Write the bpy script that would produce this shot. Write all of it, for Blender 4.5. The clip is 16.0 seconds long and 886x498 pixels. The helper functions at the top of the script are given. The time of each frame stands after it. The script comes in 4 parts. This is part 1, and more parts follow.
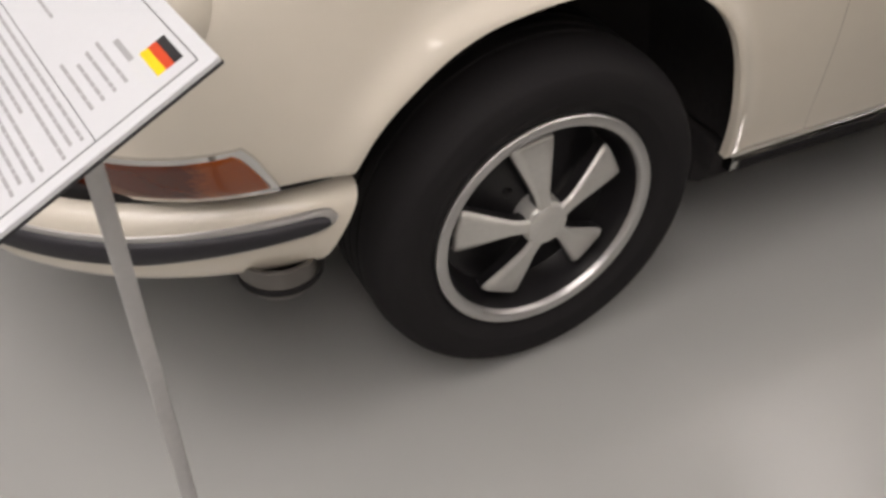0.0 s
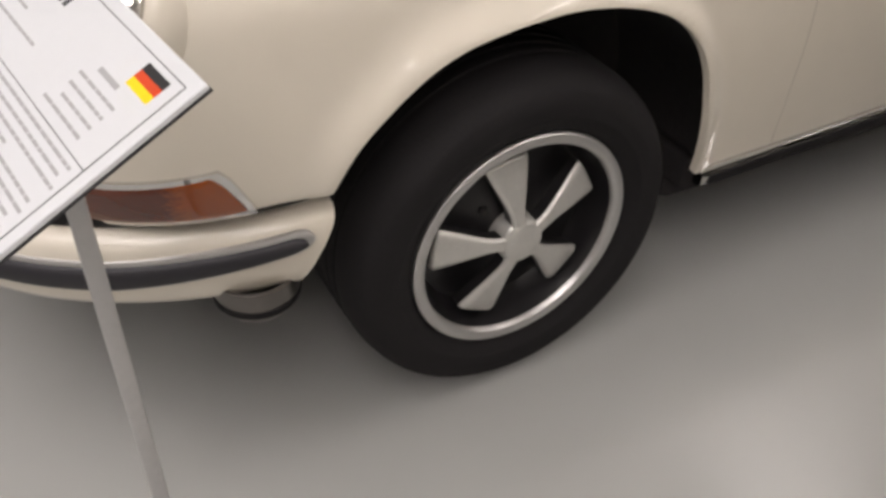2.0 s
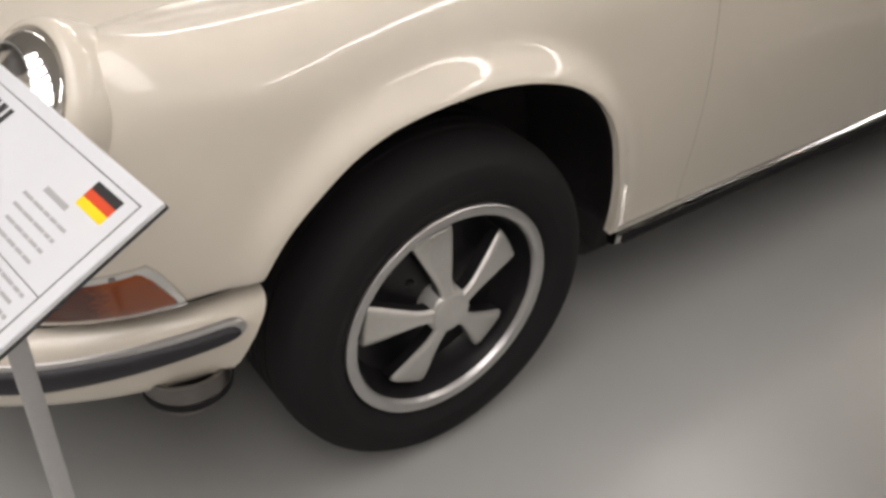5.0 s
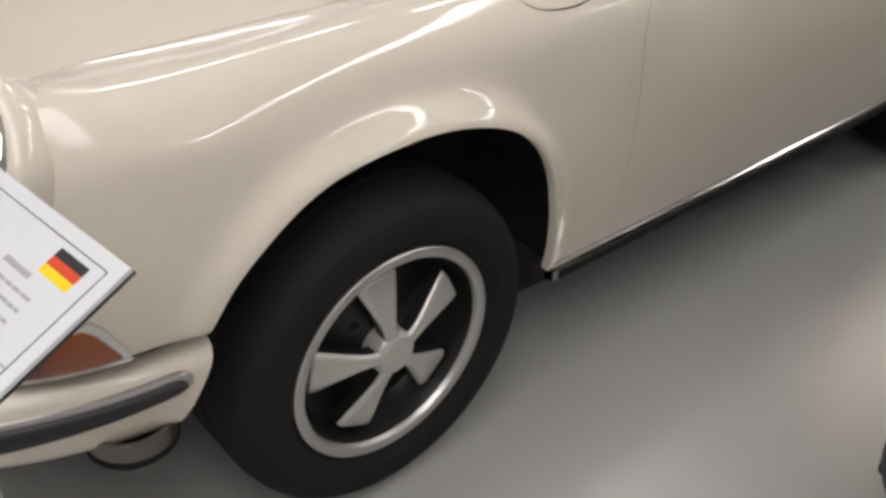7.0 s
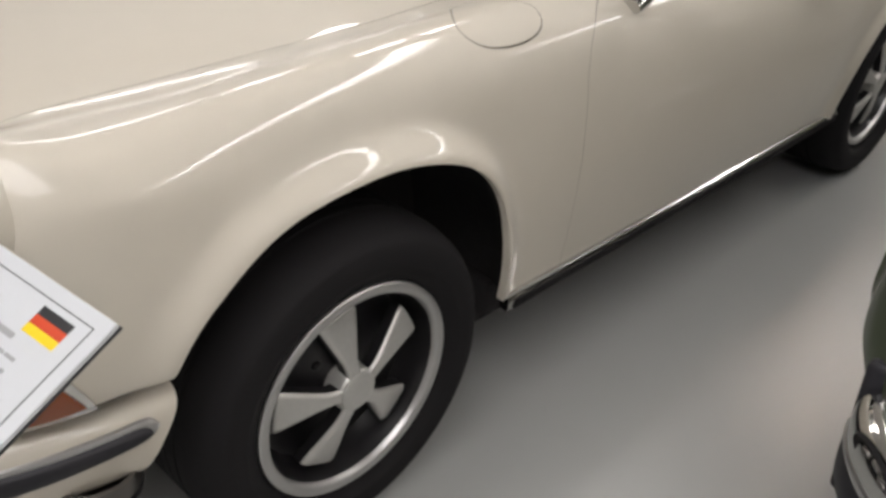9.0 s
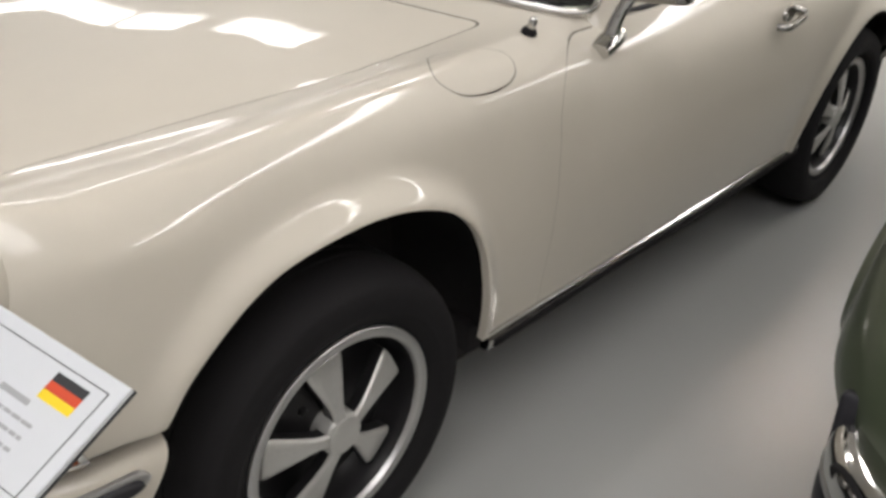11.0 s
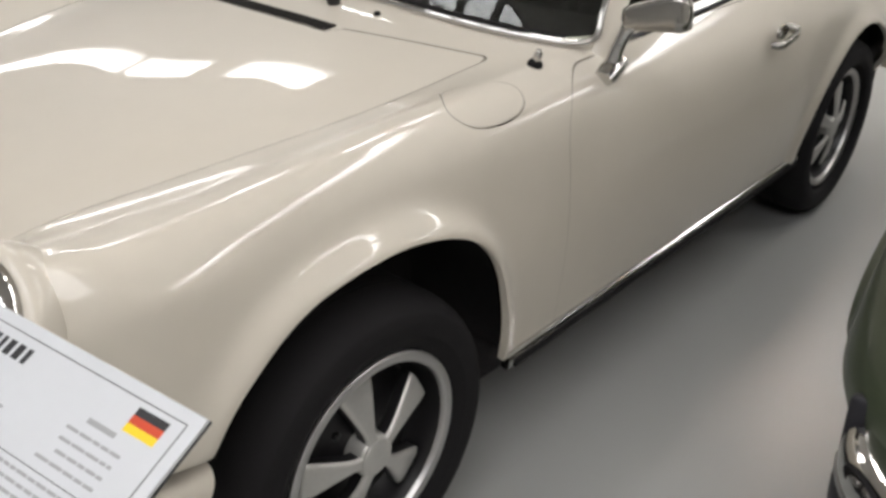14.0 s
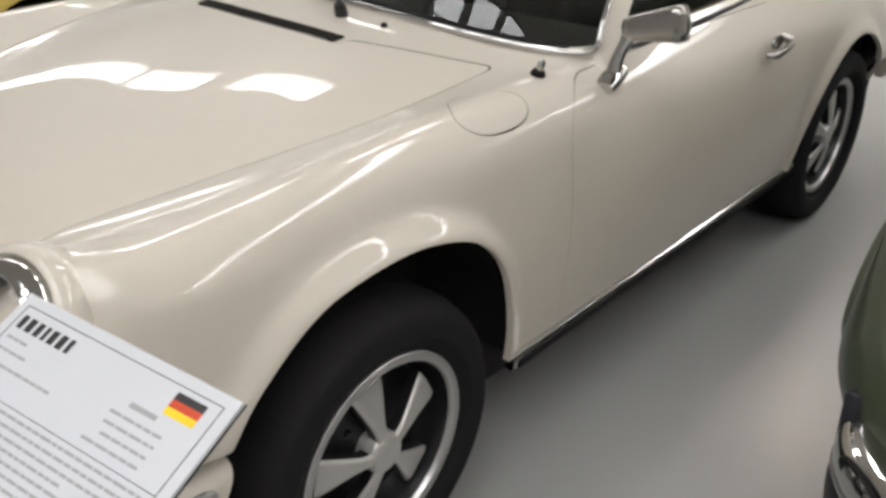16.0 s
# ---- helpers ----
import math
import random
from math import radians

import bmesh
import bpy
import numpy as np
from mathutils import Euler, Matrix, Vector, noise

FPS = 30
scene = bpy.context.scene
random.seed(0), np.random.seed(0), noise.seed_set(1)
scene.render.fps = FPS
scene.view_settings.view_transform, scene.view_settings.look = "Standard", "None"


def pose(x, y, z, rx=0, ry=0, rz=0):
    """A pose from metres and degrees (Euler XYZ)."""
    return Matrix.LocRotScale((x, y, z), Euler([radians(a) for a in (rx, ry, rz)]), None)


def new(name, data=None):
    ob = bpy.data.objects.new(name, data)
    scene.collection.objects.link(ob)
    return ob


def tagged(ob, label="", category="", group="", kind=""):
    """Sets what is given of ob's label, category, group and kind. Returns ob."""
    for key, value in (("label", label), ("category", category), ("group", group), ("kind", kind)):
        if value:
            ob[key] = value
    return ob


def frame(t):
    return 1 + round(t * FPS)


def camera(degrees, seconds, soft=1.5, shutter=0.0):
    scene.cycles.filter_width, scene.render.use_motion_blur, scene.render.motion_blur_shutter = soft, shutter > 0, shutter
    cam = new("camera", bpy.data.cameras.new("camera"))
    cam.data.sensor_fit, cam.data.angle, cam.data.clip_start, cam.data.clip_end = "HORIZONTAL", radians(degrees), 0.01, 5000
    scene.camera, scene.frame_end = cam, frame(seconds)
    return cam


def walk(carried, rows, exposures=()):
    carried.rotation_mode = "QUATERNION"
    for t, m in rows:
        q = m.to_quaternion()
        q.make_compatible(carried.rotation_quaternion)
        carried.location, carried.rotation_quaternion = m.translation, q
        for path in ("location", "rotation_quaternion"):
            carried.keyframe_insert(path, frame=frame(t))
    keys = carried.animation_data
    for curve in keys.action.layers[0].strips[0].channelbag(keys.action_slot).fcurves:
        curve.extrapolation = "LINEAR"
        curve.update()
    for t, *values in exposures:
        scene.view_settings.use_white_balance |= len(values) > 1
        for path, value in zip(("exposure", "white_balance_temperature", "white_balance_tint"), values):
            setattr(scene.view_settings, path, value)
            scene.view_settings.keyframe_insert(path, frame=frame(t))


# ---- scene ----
cam = camera(51.50, 16.0, soft=3.2)
# seconds, eye x y z, yaw, pitch, roll
PATH = [
    (0, -0.7047, -1.7316, 1.2726, -27.904, -40.802, 0.721),
    (0.5, -0.7079, -1.7301, 1.2728, -28.388, -40.558, 0.756),
    (1, -0.7108, -1.7290, 1.2754, -29.086, -40.363, 1.147),
    (1.5, -0.7152, -1.7260, 1.2775, -29.828, -40.146, 1.388),
    (2, -0.7203, -1.7207, 1.2797, -30.749, -39.842, 1.653),
    (2.5, -0.7243, -1.7151, 1.2846, -32.147, -39.349, 2.383),
    (3, -0.7282, -1.7085, 1.2888, -33.827, -38.633, 2.978),
    (3.5, -0.7340, -1.7036, 1.2967, -35.279, -37.923, 3.266),
    (4, -0.7393, -1.6987, 1.3040, -36.288, -37.382, 3.096),
    (6.5, -0.7717, -1.6739, 1.3301, -42.411, -34.653, 3.722),
    (7, -0.7786, -1.6714, 1.3361, -43.975, -34.021, 4.207),
    (7.5, -0.7857, -1.6672, 1.3405, -45.431, -33.455, 4.474),
    (8, -0.7935, -1.6636, 1.3452, -46.552, -33.031, 4.485),
    (8.5, -0.8008, -1.6608, 1.3502, -47.413, -32.610, 4.427),
    (9, -0.8085, -1.6576, 1.3559, -48.283, -32.031, 4.548),
    (9.5, -0.8154, -1.6534, 1.3625, -49.085, -31.479, 4.783),
    (10, -0.8225, -1.6472, 1.3685, -49.700, -30.922, 4.807),
    (12.5, -0.8709, -1.6534, 1.4209, -50.948, -28.785, 3.237),
    (13, -0.8827, -1.6553, 1.4266, -50.636, -28.688, 2.590),
    (13.5, -0.8934, -1.6619, 1.4323, -50.301, -28.714, 2.081),
    (14, -0.9048, -1.6670, 1.4353, -50.083, -28.669, 1.716),
    (14.5, -0.9165, -1.6728, 1.4394, -49.973, -28.526, 1.479),
    (15, -0.9300, -1.6786, 1.4427, -49.998, -28.374, 1.299),
    (15.5, -0.9441, -1.6841, 1.4453, -50.046, -28.256, 1.324),
    (16, -0.9597, -1.6885, 1.4479, -50.252, -27.958, 1.606),
]
walk(cam, [(t, pose(x, y, z) @ pose(0, 0, 0, 0, 0, yaw) @ pose(0, 0, 0, 90 + pitch) @ pose(0, 0, 0, 0, 0, roll))
           for t, x, y, z, yaw, pitch, roll in PATH],
     exposures=[(0, 0.79, 6900, 15), (4, 0.80, 6850, 14), (7, 0.60, 6650, 12), (10, 0.57, 6550, 10.5), (12.5, 0.54, 6500, 10), (16, 0.54, 6450, 10)])

# ---- light ----
world = bpy.data.worlds.new("world")
scene.world = world
world.use_nodes = True
wn = world.node_tree.nodes
sky = wn.new("ShaderNodeTexSky")
sky.sky_type, sky.sun_disc, sky.sun_elevation, sky.sun_rotation = "NISHITA", False, radians(40), radians(200)
world.node_tree.links.new(sky.outputs["Color"], wn["Background"].inputs["Color"])
wn["Background"].inputs["Strength"].default_value = 0.1

HALL = (-9.0, 13.0, -10.0, 14.0)     # x and y limits of the hall
CEIL = 5.2
# roof lights: x limits, y limits, watts per square metre, spacing of the bars
# those at x 8.6 and -7.4 are assumed repeats, added for general light
STRIPS = [(-4.3, -0.9, -6.8, 1.6, 12.0, 0.95), (3.10, 3.80, 3.25, 5.3, 36.0, 2.05), (3.10, 3.80, 6.0, 13.4, 32.0, 1.85), (3.5, 4.1, -9.4, -0.6, 36.0, 1.45), (8.6, 9.7, -9.0, 13.0, 27.5, 0.80),
          (-7.4, -6.3, -9.0, 13.0, 3.0, 0.80), (3.3, 4.7, 0.55, 0.95, 60.0, 0.70), (7.65, 8.25, 0.15, 0.75, 180.0, 0.60)]
for sx0, sx1, sy0, sy1, density, _ in STRIPS:
    n = max(1, round((sy1 - sy0) / 5.5))
    step = (sy1 - sy0) / n
    for i in range(n):
        data = bpy.data.lights.new("skylight_lamp", "AREA")
        data.shape, data.size, data.size_y = "RECTANGLE", sx1 - sx0, step
        data.energy, data.color = density * step * (sx1 - sx0), (1.0, 0.97, 0.94) if sy1 - sy0 > 1 or sx1 - sx0 > 1 else (1.0, 0.76, 0.60)
        lamp = new("skylight_lamp", data)
        lamp.matrix_world = pose((sx0 + sx1) / 2, sy0 + (i + 0.5) * step, CEIL + 0.22)


# ---- materials ----
def material(name, color, rough=0.5, metal=0.0, coat=0.0, coat_rough=0.04, noise_scale=0.0, vary=0.0,
             bump=0.0, bump_scale=40.0, rough_vary=0.0, spec=0.5):
    m = bpy.data.materials.new(name)
    m.use_nodes = True
    n, l = m.node_tree.nodes, m.node_tree.links
    b = n["Principled BSDF"]
    b.inputs["Base Color"].default_value = (*color, 1)
    b.inputs["Roughness"].default_value = rough
    b.inputs["Metallic"].default_value = metal
    b.inputs["Coat Weight"].default_value = coat
    b.inputs["Coat Roughness"].default_value = coat_rough
    b.inputs["Specular IOR Level"].default_value = spec
    co = n.new("ShaderNodeNewGeometry").outputs["Position"]
    if noise_scale:
        t1, t2 = n.new("ShaderNodeTexNoise"), n.new("ShaderNodeTexNoise")
        t1.inputs["Scale"].default_value, t2.inputs["Scale"].default_value = noise_scale, noise_scale * 9
        t1.inputs["Detail"].default_value = t2.inputs["Detail"].default_value = 5
        for t in (t1, t2):
            l.new(co, t.inputs["Vector"])
        add = n.new("ShaderNodeMath")
        add.operation = "ADD"
        l.new(t1.outputs["Fac"], add.inputs[0])
        l.new(t2.outputs["Fac"], add.inputs[1])
        if vary:
            mp = n.new("ShaderNodeMapRange")
            mp.inputs["From Min"].default_value, mp.inputs["From Max"].default_value = 0.6, 1.4
            l.new(add.outputs[0], mp.inputs["Value"])
            mix = n.new("ShaderNodeMix")
            mix.data_type = "RGBA"
            mix.inputs["A"].default_value = (*[c * (1 - vary) for c in color], 1)
            mix.inputs["B"].default_value = (*[min(1, c * (1 + vary)) for c in color], 1)
            l.new(mp.outputs["Result"], mix.inputs["Factor"])
            l.new(mix.outputs["Result"], b.inputs["Base Color"])
        if rough_vary:
            mr = n.new("ShaderNodeMapRange")
            mr.inputs["From Min"].default_value, mr.inputs["From Max"].default_value = 0.6, 1.4
            mr.inputs["To Min"].default_value, mr.inputs["To Max"].default_value = rough - rough_vary, rough + rough_vary
            l.new(add.outputs[0], mr.inputs["Value"])
            l.new(mr.outputs["Result"], b.inputs["Roughness"])
    if bump:
        t3 = n.new("ShaderNodeTexNoise")
        t3.inputs["Scale"].default_value, t3.inputs["Detail"].default_value = bump_scale, 4
        l.new(co, t3.inputs["Vector"])
        bp = n.new("ShaderNodeBump")
        bp.inputs["Strength"].default_value, bp.inputs["Distance"].default_value = bump, 0.002
        l.new(t3.outputs["Fac"], bp.inputs["Height"])
        l.new(bp.outputs["Normal"], b.inputs["Normal"])
    return m


M_IVORY = material("ivory_paint", (0.605, 0.555, 0.47), 0.45, coat=0.85, coat_rough=0.035, noise_scale=2.0, vary=0.025, rough_vary=0.05)
M_GREEN = material("green_paint", (0.060, 0.075, 0.043), 0.5, coat=0.6, coat_rough=0.06, noise_scale=2.0, vary=0.1)
M_YELLOW = material("yellow_paint", (0.50, 0.36, 0.06), 0.5, coat=0.6, coat_rough=0.06, noise_scale=2.0, vary=0.05)
M_CHROME = material("chrome", (0.66, 0.65, 0.635), 0.08, 1.0, noise_scale=6.0, rough_vary=0.03)
M_ALU = material("polished_aluminium", (0.58, 0.57, 0.56), 0.40, 0.95, noise_scale=12.0, vary=0.05, rough_vary=0.06)
M_SATIN = material("satin_aluminium", (0.54, 0.53, 0.50), 0.36, 0.5, noise_scale=14.0, vary=0.07, rough_vary=0.08)
M_BLACK = material("black_enamel", (0.012, 0.011, 0.012), 0.35, noise_scale=8.0, vary=0.3)
M_RUBBER = material("rubber", (0.0115, 0.0105, 0.0112), 0.80, spec=0.22, noise_scale=9.0, vary=0.2, rough_vary=0.08, bump=0.25, bump_scale=160)
M_TRIM = material("rubber_trim", (0.013, 0.012, 0.016), 0.55, noise_scale=9.0, vary=0.2)
# brown for the inner folds: shade of the panel gaps, as colour
M_GAPSHADE = material("gap_shade", (0.085, 0.070, 0.052), 0.7, noise_scale=9.0, vary=0.2)
M_DARK = material("underseal", (0.020, 0.017, 0.018), 0.9, noise_scale=6.0, vary=0.3, bump=0.5, bump_scale=90)
M_AMBER = material("amber_lens", (0.20, 0.038, 0.003), 0.2, coat=0.6, noise_scale=30.0, vary=0.15)
# the reflector's bright and dark halves are painted into the lens: deeper brown on its forward half
an, al = M_AMBER.node_tree.nodes, M_AMBER.node_tree.links
split = an.new("ShaderNodeSeparateXYZ")
al.new(an.new("ShaderNodeTexCoord").outputs["Object"], split.inputs[0])
cloud = an.new("ShaderNodeTexNoise")
cloud.inputs["Scale"].default_value = 26.0
shift = an.new("ShaderNodeMath")
shift.operation, shift.inputs[1].default_value = "MULTIPLY_ADD", 0.05
al.new(cloud.outputs["Fac"], shift.inputs[0])
al.new(split.outputs["X"], shift.inputs[2])
step = an.new("ShaderNodeMapRange")
step.inputs["From Min"].default_value, step.inputs["From Max"].default_value = -0.522, -0.497
al.new(shift.outputs[0], step.inputs["Value"])
tint = an.new("ShaderNodeMix")
tint.data_type = "RGBA"
tint.inputs["A"].default_value, tint.inputs["B"].default_value = (0.085, 0.014, 0.003, 1), (0.23, 0.048, 0.004, 1)
al.new(step.outputs["Result"], tint.inputs["Factor"])
al.new(tint.outputs["Result"], an["Principled BSDF"].inputs["Base Color"])
M_DULL = material("dull_metal", (0.17, 0.158, 0.147), 0.34, 0.95, noise_scale=9.0, vary=0.06, rough_vary=0.06)
M_FLOOR = material("epoxy_floor", (0.335, 0.337, 0.323), 0.28, noise_scale=0.5, vary=0.02, rough_vary=0.008, bump=0.03, bump_scale=9)
M_WALL = material("white_wall", (0.68, 0.66, 0.63), 0.8, noise_scale=1.2, vary=0.04, bump=0.2)
M_CEIL = material("ceiling_paint", (0.62, 0.61, 0.59), 0.85, noise_scale=1.0, vary=0.04)
M_BAR = material("mullion_paint", (0.25, 0.25, 0.25), 0.5, noise_scale=5.0, vary=0.1)
M_PAPER = material("placard_paper", (0.62, 0.635, 0.655), 0.42, noise_scale=10.0, vary=0.015)
M_INK = material("black_ink", (0.02, 0.02, 0.022), 0.5)
M_GREYINK = material("grey_ink", (0.36, 0.36, 0.37), 0.5)
M_STEEL = material("brushed_steel", (0.45, 0.445, 0.44), 0.42, 0.5, noise_scale=12.0, vary=0.06)
M_INTERIOR = material("black_interior", (0.010, 0.008, 0.007), 0.8, spec=0.15, noise_scale=12.0, vary=0.2, bump=0.3)
# chrome darkened in colour; carries the mirror head's dark reflections
M_DARKCHROME = material("darker_chrome", (0.40, 0.385, 0.36), 0.17, 0.95, noise_scale=5.0, vary=0.05, rough_vary=0.03)
M_FLAGS = [material(n, c, 0.4) for n, c in (("flag_black", (0.02, 0.02, 0.022)), ("flag_red", (0.62, 0.06, 0.015)), ("flag_gold", (0.85, 0.62, 0.01)))]


def glass_material(name, tint, rough=0.0):
    m = bpy.data.materials.new(name)
    m.use_nodes = True
    b = m.node_tree.nodes["Principled BSDF"]
    b.inputs["Base Color"].default_value = (*tint, 1)
    b.inputs["Roughness"].default_value = rough
    b.inputs["Transmission Weight"].default_value = 1.0
    b.inputs["IOR"].default_value = 1.45
    return m


M_GLASS = glass_material("window_glass", (0.75, 0.8, 0.78))
# side glass: the dark view behind it is put into the glass colour
M_DARKGLASS = glass_material("darkened_glass", (0.22, 0.20, 0.18))
M_LENS = glass_material("headlamp_glass", (0.9, 0.9, 0.9), 0.08)


# ---- mesh helpers ----
def mesh_object(name, verts, faces, mat, parent=None, label="", smooth=True, normals=None):
    me = bpy.data.meshes.new(name)
    me.from_pydata([tuple(map(float, v)) for v in verts], [], faces)
    if mat:
        me.materials.append(mat)
    me.polygons.foreach_set("use_smooth", [smooth] * len(me.polygons))
    if normals is not None:
        me.normals_split_custom_set_from_vertices([tuple(map(float, v)) for v in normals])
    me.update()
    ob = new(name, me)
    if parent:
        ob.parent = parent
    if label:
        tagged(ob, label)
    return ob


def part(name, bm, mat, parent=None, label="", smooth=True, angle=40):
    bmesh.ops.recalc_face_normals(bm, faces=bm.faces)
    me = bpy.data.meshes.new(name)
    if smooth:
        for f in bm.faces:
            f.smooth = True
        for e in bm.edges:
            if len(e.link_faces) == 2 and e.calc_face_angle(0) > radians(angle):
                e.smooth = False
    bm.to_mesh(me)
    bm.free()
    me.materials.append(mat)
    ob = new(name, me)
    if parent:
        ob.parent = parent
    if label:
        tagged(ob, label)
    return ob


def box_bm(x0, x1, y0, y1, z0, z1, bevel=0.0, segments=2, bm=None):
    bm = bm or bmesh.new()
    vs = bmesh.ops.create_cube(bm, size=1, matrix=Matrix.Translation(((x0 + x1) / 2, (y0 + y1) / 2, (z0 + z1) / 2))
                               @ Matrix.Diagonal((x1 - x0, y1 - y0, z1 - z0, 1)))["verts"]
    if bevel:
        es = list({e for v in vs for e in v.link_edges})
        bmesh.ops.bevel(bm, geom=es, offset=bevel, segments=segments, affect="EDGES", profile=0.5)
    return bm


def lathe_bm(profile, n=72, closed=False, bm=None):
    """Turns (radius, y) pairs round the y axis."""
    bm = bm or bmesh.new()
    rings = []
    for r, y in profile:
        rings.append([bm.verts.new((r * math.cos(2 * math.pi * i / n), y, r * math.sin(2 * math.pi * i / n))) for i in range(n)])
    pairs = list(zip(rings, rings[1:])) + ([(rings[-1], rings[0])] if closed else [])
    for a, b in pairs:
        for i in range(n):
            bm.faces.new((a[i], a[(i + 1) % n], b[(i + 1) % n], b[i]))
    return bm


def sweep_bm(points, profile, up=(0, 0, 1), bm=None, caps=True, scale=None):
    """Sweeps a closed profile of (side, up) pairs along points."""
    bm = bm or bmesh.new()
    pts, up = [Vector(p) for p in points], Vector(up)
    rings = []
    for i, p in enumerate(pts):
        t = (pts[min(i + 1, len(pts) - 1)] - pts[max(i - 1, 0)]).normalized()
        s = t.cross(up)
        s = s.normalized() if s.length > 1e-6 else Vector((1, 0, 0))
        w = s.cross(t).normalized()
        k = scale[i] if scale else 1.0
        rings.append([bm.verts.new(p + s * a * k + w * b * k) for a, b in profile])
    n = len(profile)
    for a, b in zip(rings, rings[1:]):
        for i in range(n):
            bm.faces.new((a[i], a[(i + 1) % n], b[(i + 1) % n], b[i]))
    if caps:
        bm.faces.new(rings[0])
        bm.faces.new(rings[-1][::-1])
    return bm


def disc(r, n=10, k=1.0):
    return [(r * math.cos(2 * math.pi * i / n), r * k * math.sin(2 * math.pi * i / n)) for i in range(n)]


def polyline(points, n):
    """n points along a smooth curve through points."""
    p = np.array(points, float)
    d = np.concatenate([[0], np.cumsum(np.linalg.norm(np.diff(p, axis=0), axis=1))])
    f = [cubic(d, p[:, k]) for k in range(p.shape[1])]
    s = np.linspace(0, d[-1], n)
    return np.stack([g(s) for g in f], -1)


def cubic(xk, yk):
    """Natural cubic spline through the knots, as a function of arrays."""
    xk, yk = np.asarray(xk, float), np.asarray(yk, float)
    n = len(xk)
    h = np.diff(xk)
    A, r = np.eye(n), np.zeros(n)
    for i in range(1, n - 1):
        A[i, i - 1:i + 2] = h[i - 1], 2 * (h[i - 1] + h[i]), h[i]
        r[i] = 6 * ((yk[i + 1] - yk[i]) / h[i] - (yk[i] - yk[i - 1]) / h[i - 1])
    m = np.linalg.solve(A, r)

    def f(x):
        x = np.clip(np.asarray(x, float), xk[0], xk[-1])
        i = np.clip(np.searchsorted(xk, x) - 1, 0, n - 2)
        a, b = xk[i + 1] - x, x - xk[i]
        hi = h[i]
        return (m[i] * a ** 3 + m[i + 1] * b ** 3) / (6 * hi) + (yk[i] / hi - m[i] * hi / 6) * a + (yk[i + 1] / hi - m[i + 1] * hi / 6) * b
    return f


# ---- hall ----
def hall():
    x0, x1, y0, y1 = HALL
    floor = part("floor", box_bm(x0, x1, y0, y1, -0.2, 0.0), M_FLOOR, smooth=False)
    tagged(floor, "pale grey glossy epoxy-coated museum floor", "floor", kind="structure")
    for name, b in (("wall_west", (x0 - 0.3, x0, y0 - 0.3, y1 + 0.3)), ("wall_east", (x1, x1 + 0.3, y0 - 0.3, y1 + 0.3)),
                    ("wall_south", (x0, x1, y0 - 0.3, y0)), ("wall_north", (x0, x1, y1, y1 + 0.3))):
        w = part(name, box_bm(*b, -0.2, CEIL + 0.3), M_WALL, smooth=False)
        tagged(w, "plain white painted hall wall", "wall", kind="structure")
    # ceiling with openings for the roof lights
    bm = bmesh.new()
    xs = sorted({x0, x1, *[v for q in STRIPS for v in q[:2]]})
    ys = sorted({y0, y1, *[v for q in STRIPS for v in q[2:4]]})
    for a, b in zip(xs, xs[1:]):
        for c, d in zip(ys, ys[1:]):
            mx, my = (a + b) / 2, (c + d) / 2
            if not any(q[0] < mx < q[1] and q[2] < my < q[3] for q in STRIPS):
                box_bm(a, b, c, d, CEIL, CEIL + 0.3, bm=bm)
    ceiling = part("ceiling", bm, M_CEIL, smooth=False)
    tagged(ceiling, "off-white ceiling with long roof lights", "ceiling", kind="structure")
    for k, (a, b, c, d, _, gap) in enumerate(STRIPS):
        win = part(f"window_{k + 1}", box_bm(a, a + 0.05, c, d, CEIL - 0.04, CEIL + 0.02), M_BAR, smooth=False)
        tagged(win, "long glazed roof light with dark glazing bars" if max(b - a, d - c) > 2 else "small roof light in a dark metal frame", "roof light", kind="structure")
        part("glazing_edge", box_bm(b - 0.05, b, c, d, CEIL - 0.04, CEIL + 0.02), M_BAR, win, smooth=False)
        n, along = int((d - c) / gap), True
        if d - c < b - a:
            n, along = int((b - a) / gap), False
        for i in range(1, 4 if b - a > 1.5 and d - c > 3 else 1):
            x = a + (b - a) * i / 4
            part("glazing_rail", box_bm(x - 0.015, x + 0.015, c, d, CEIL - 0.02, CEIL + 0.018), M_BAR, win, smooth=False)
        bar = None
        for i in range(n + 1):
            at = (0, c + (d - c) * i / n, 0) if along else (a + (b - a) * i / n, 0, 0)
            if bar is None:
                wide = 0.14 if b - a > 2 else 0.055
                size = (a + 0.052, b - 0.052, -wide, wide) if along else (-0.055, 0.055, c, d)
                bar = part("glazing_bar", box_bm(*size, CEIL - 0.04, CEIL + 0.02), M_BAR, win, smooth=False)
                bar.location = at
            else:
                o = new("glazing_bar", bar.data)
                o.parent, o.location = win, at


hall()


# ---- car body surface ----
X0, X1 = -0.81, 3.27               # nose and tail, from the front axle
WB, HUB = 2.271, 0.31              # wheelbase, axle height
ARCH_F, ARCH_R = (0.02, 0.355, 0.3675), (2.235, 0.325, 0.362)    # centre x, z and radius of the wheel arches

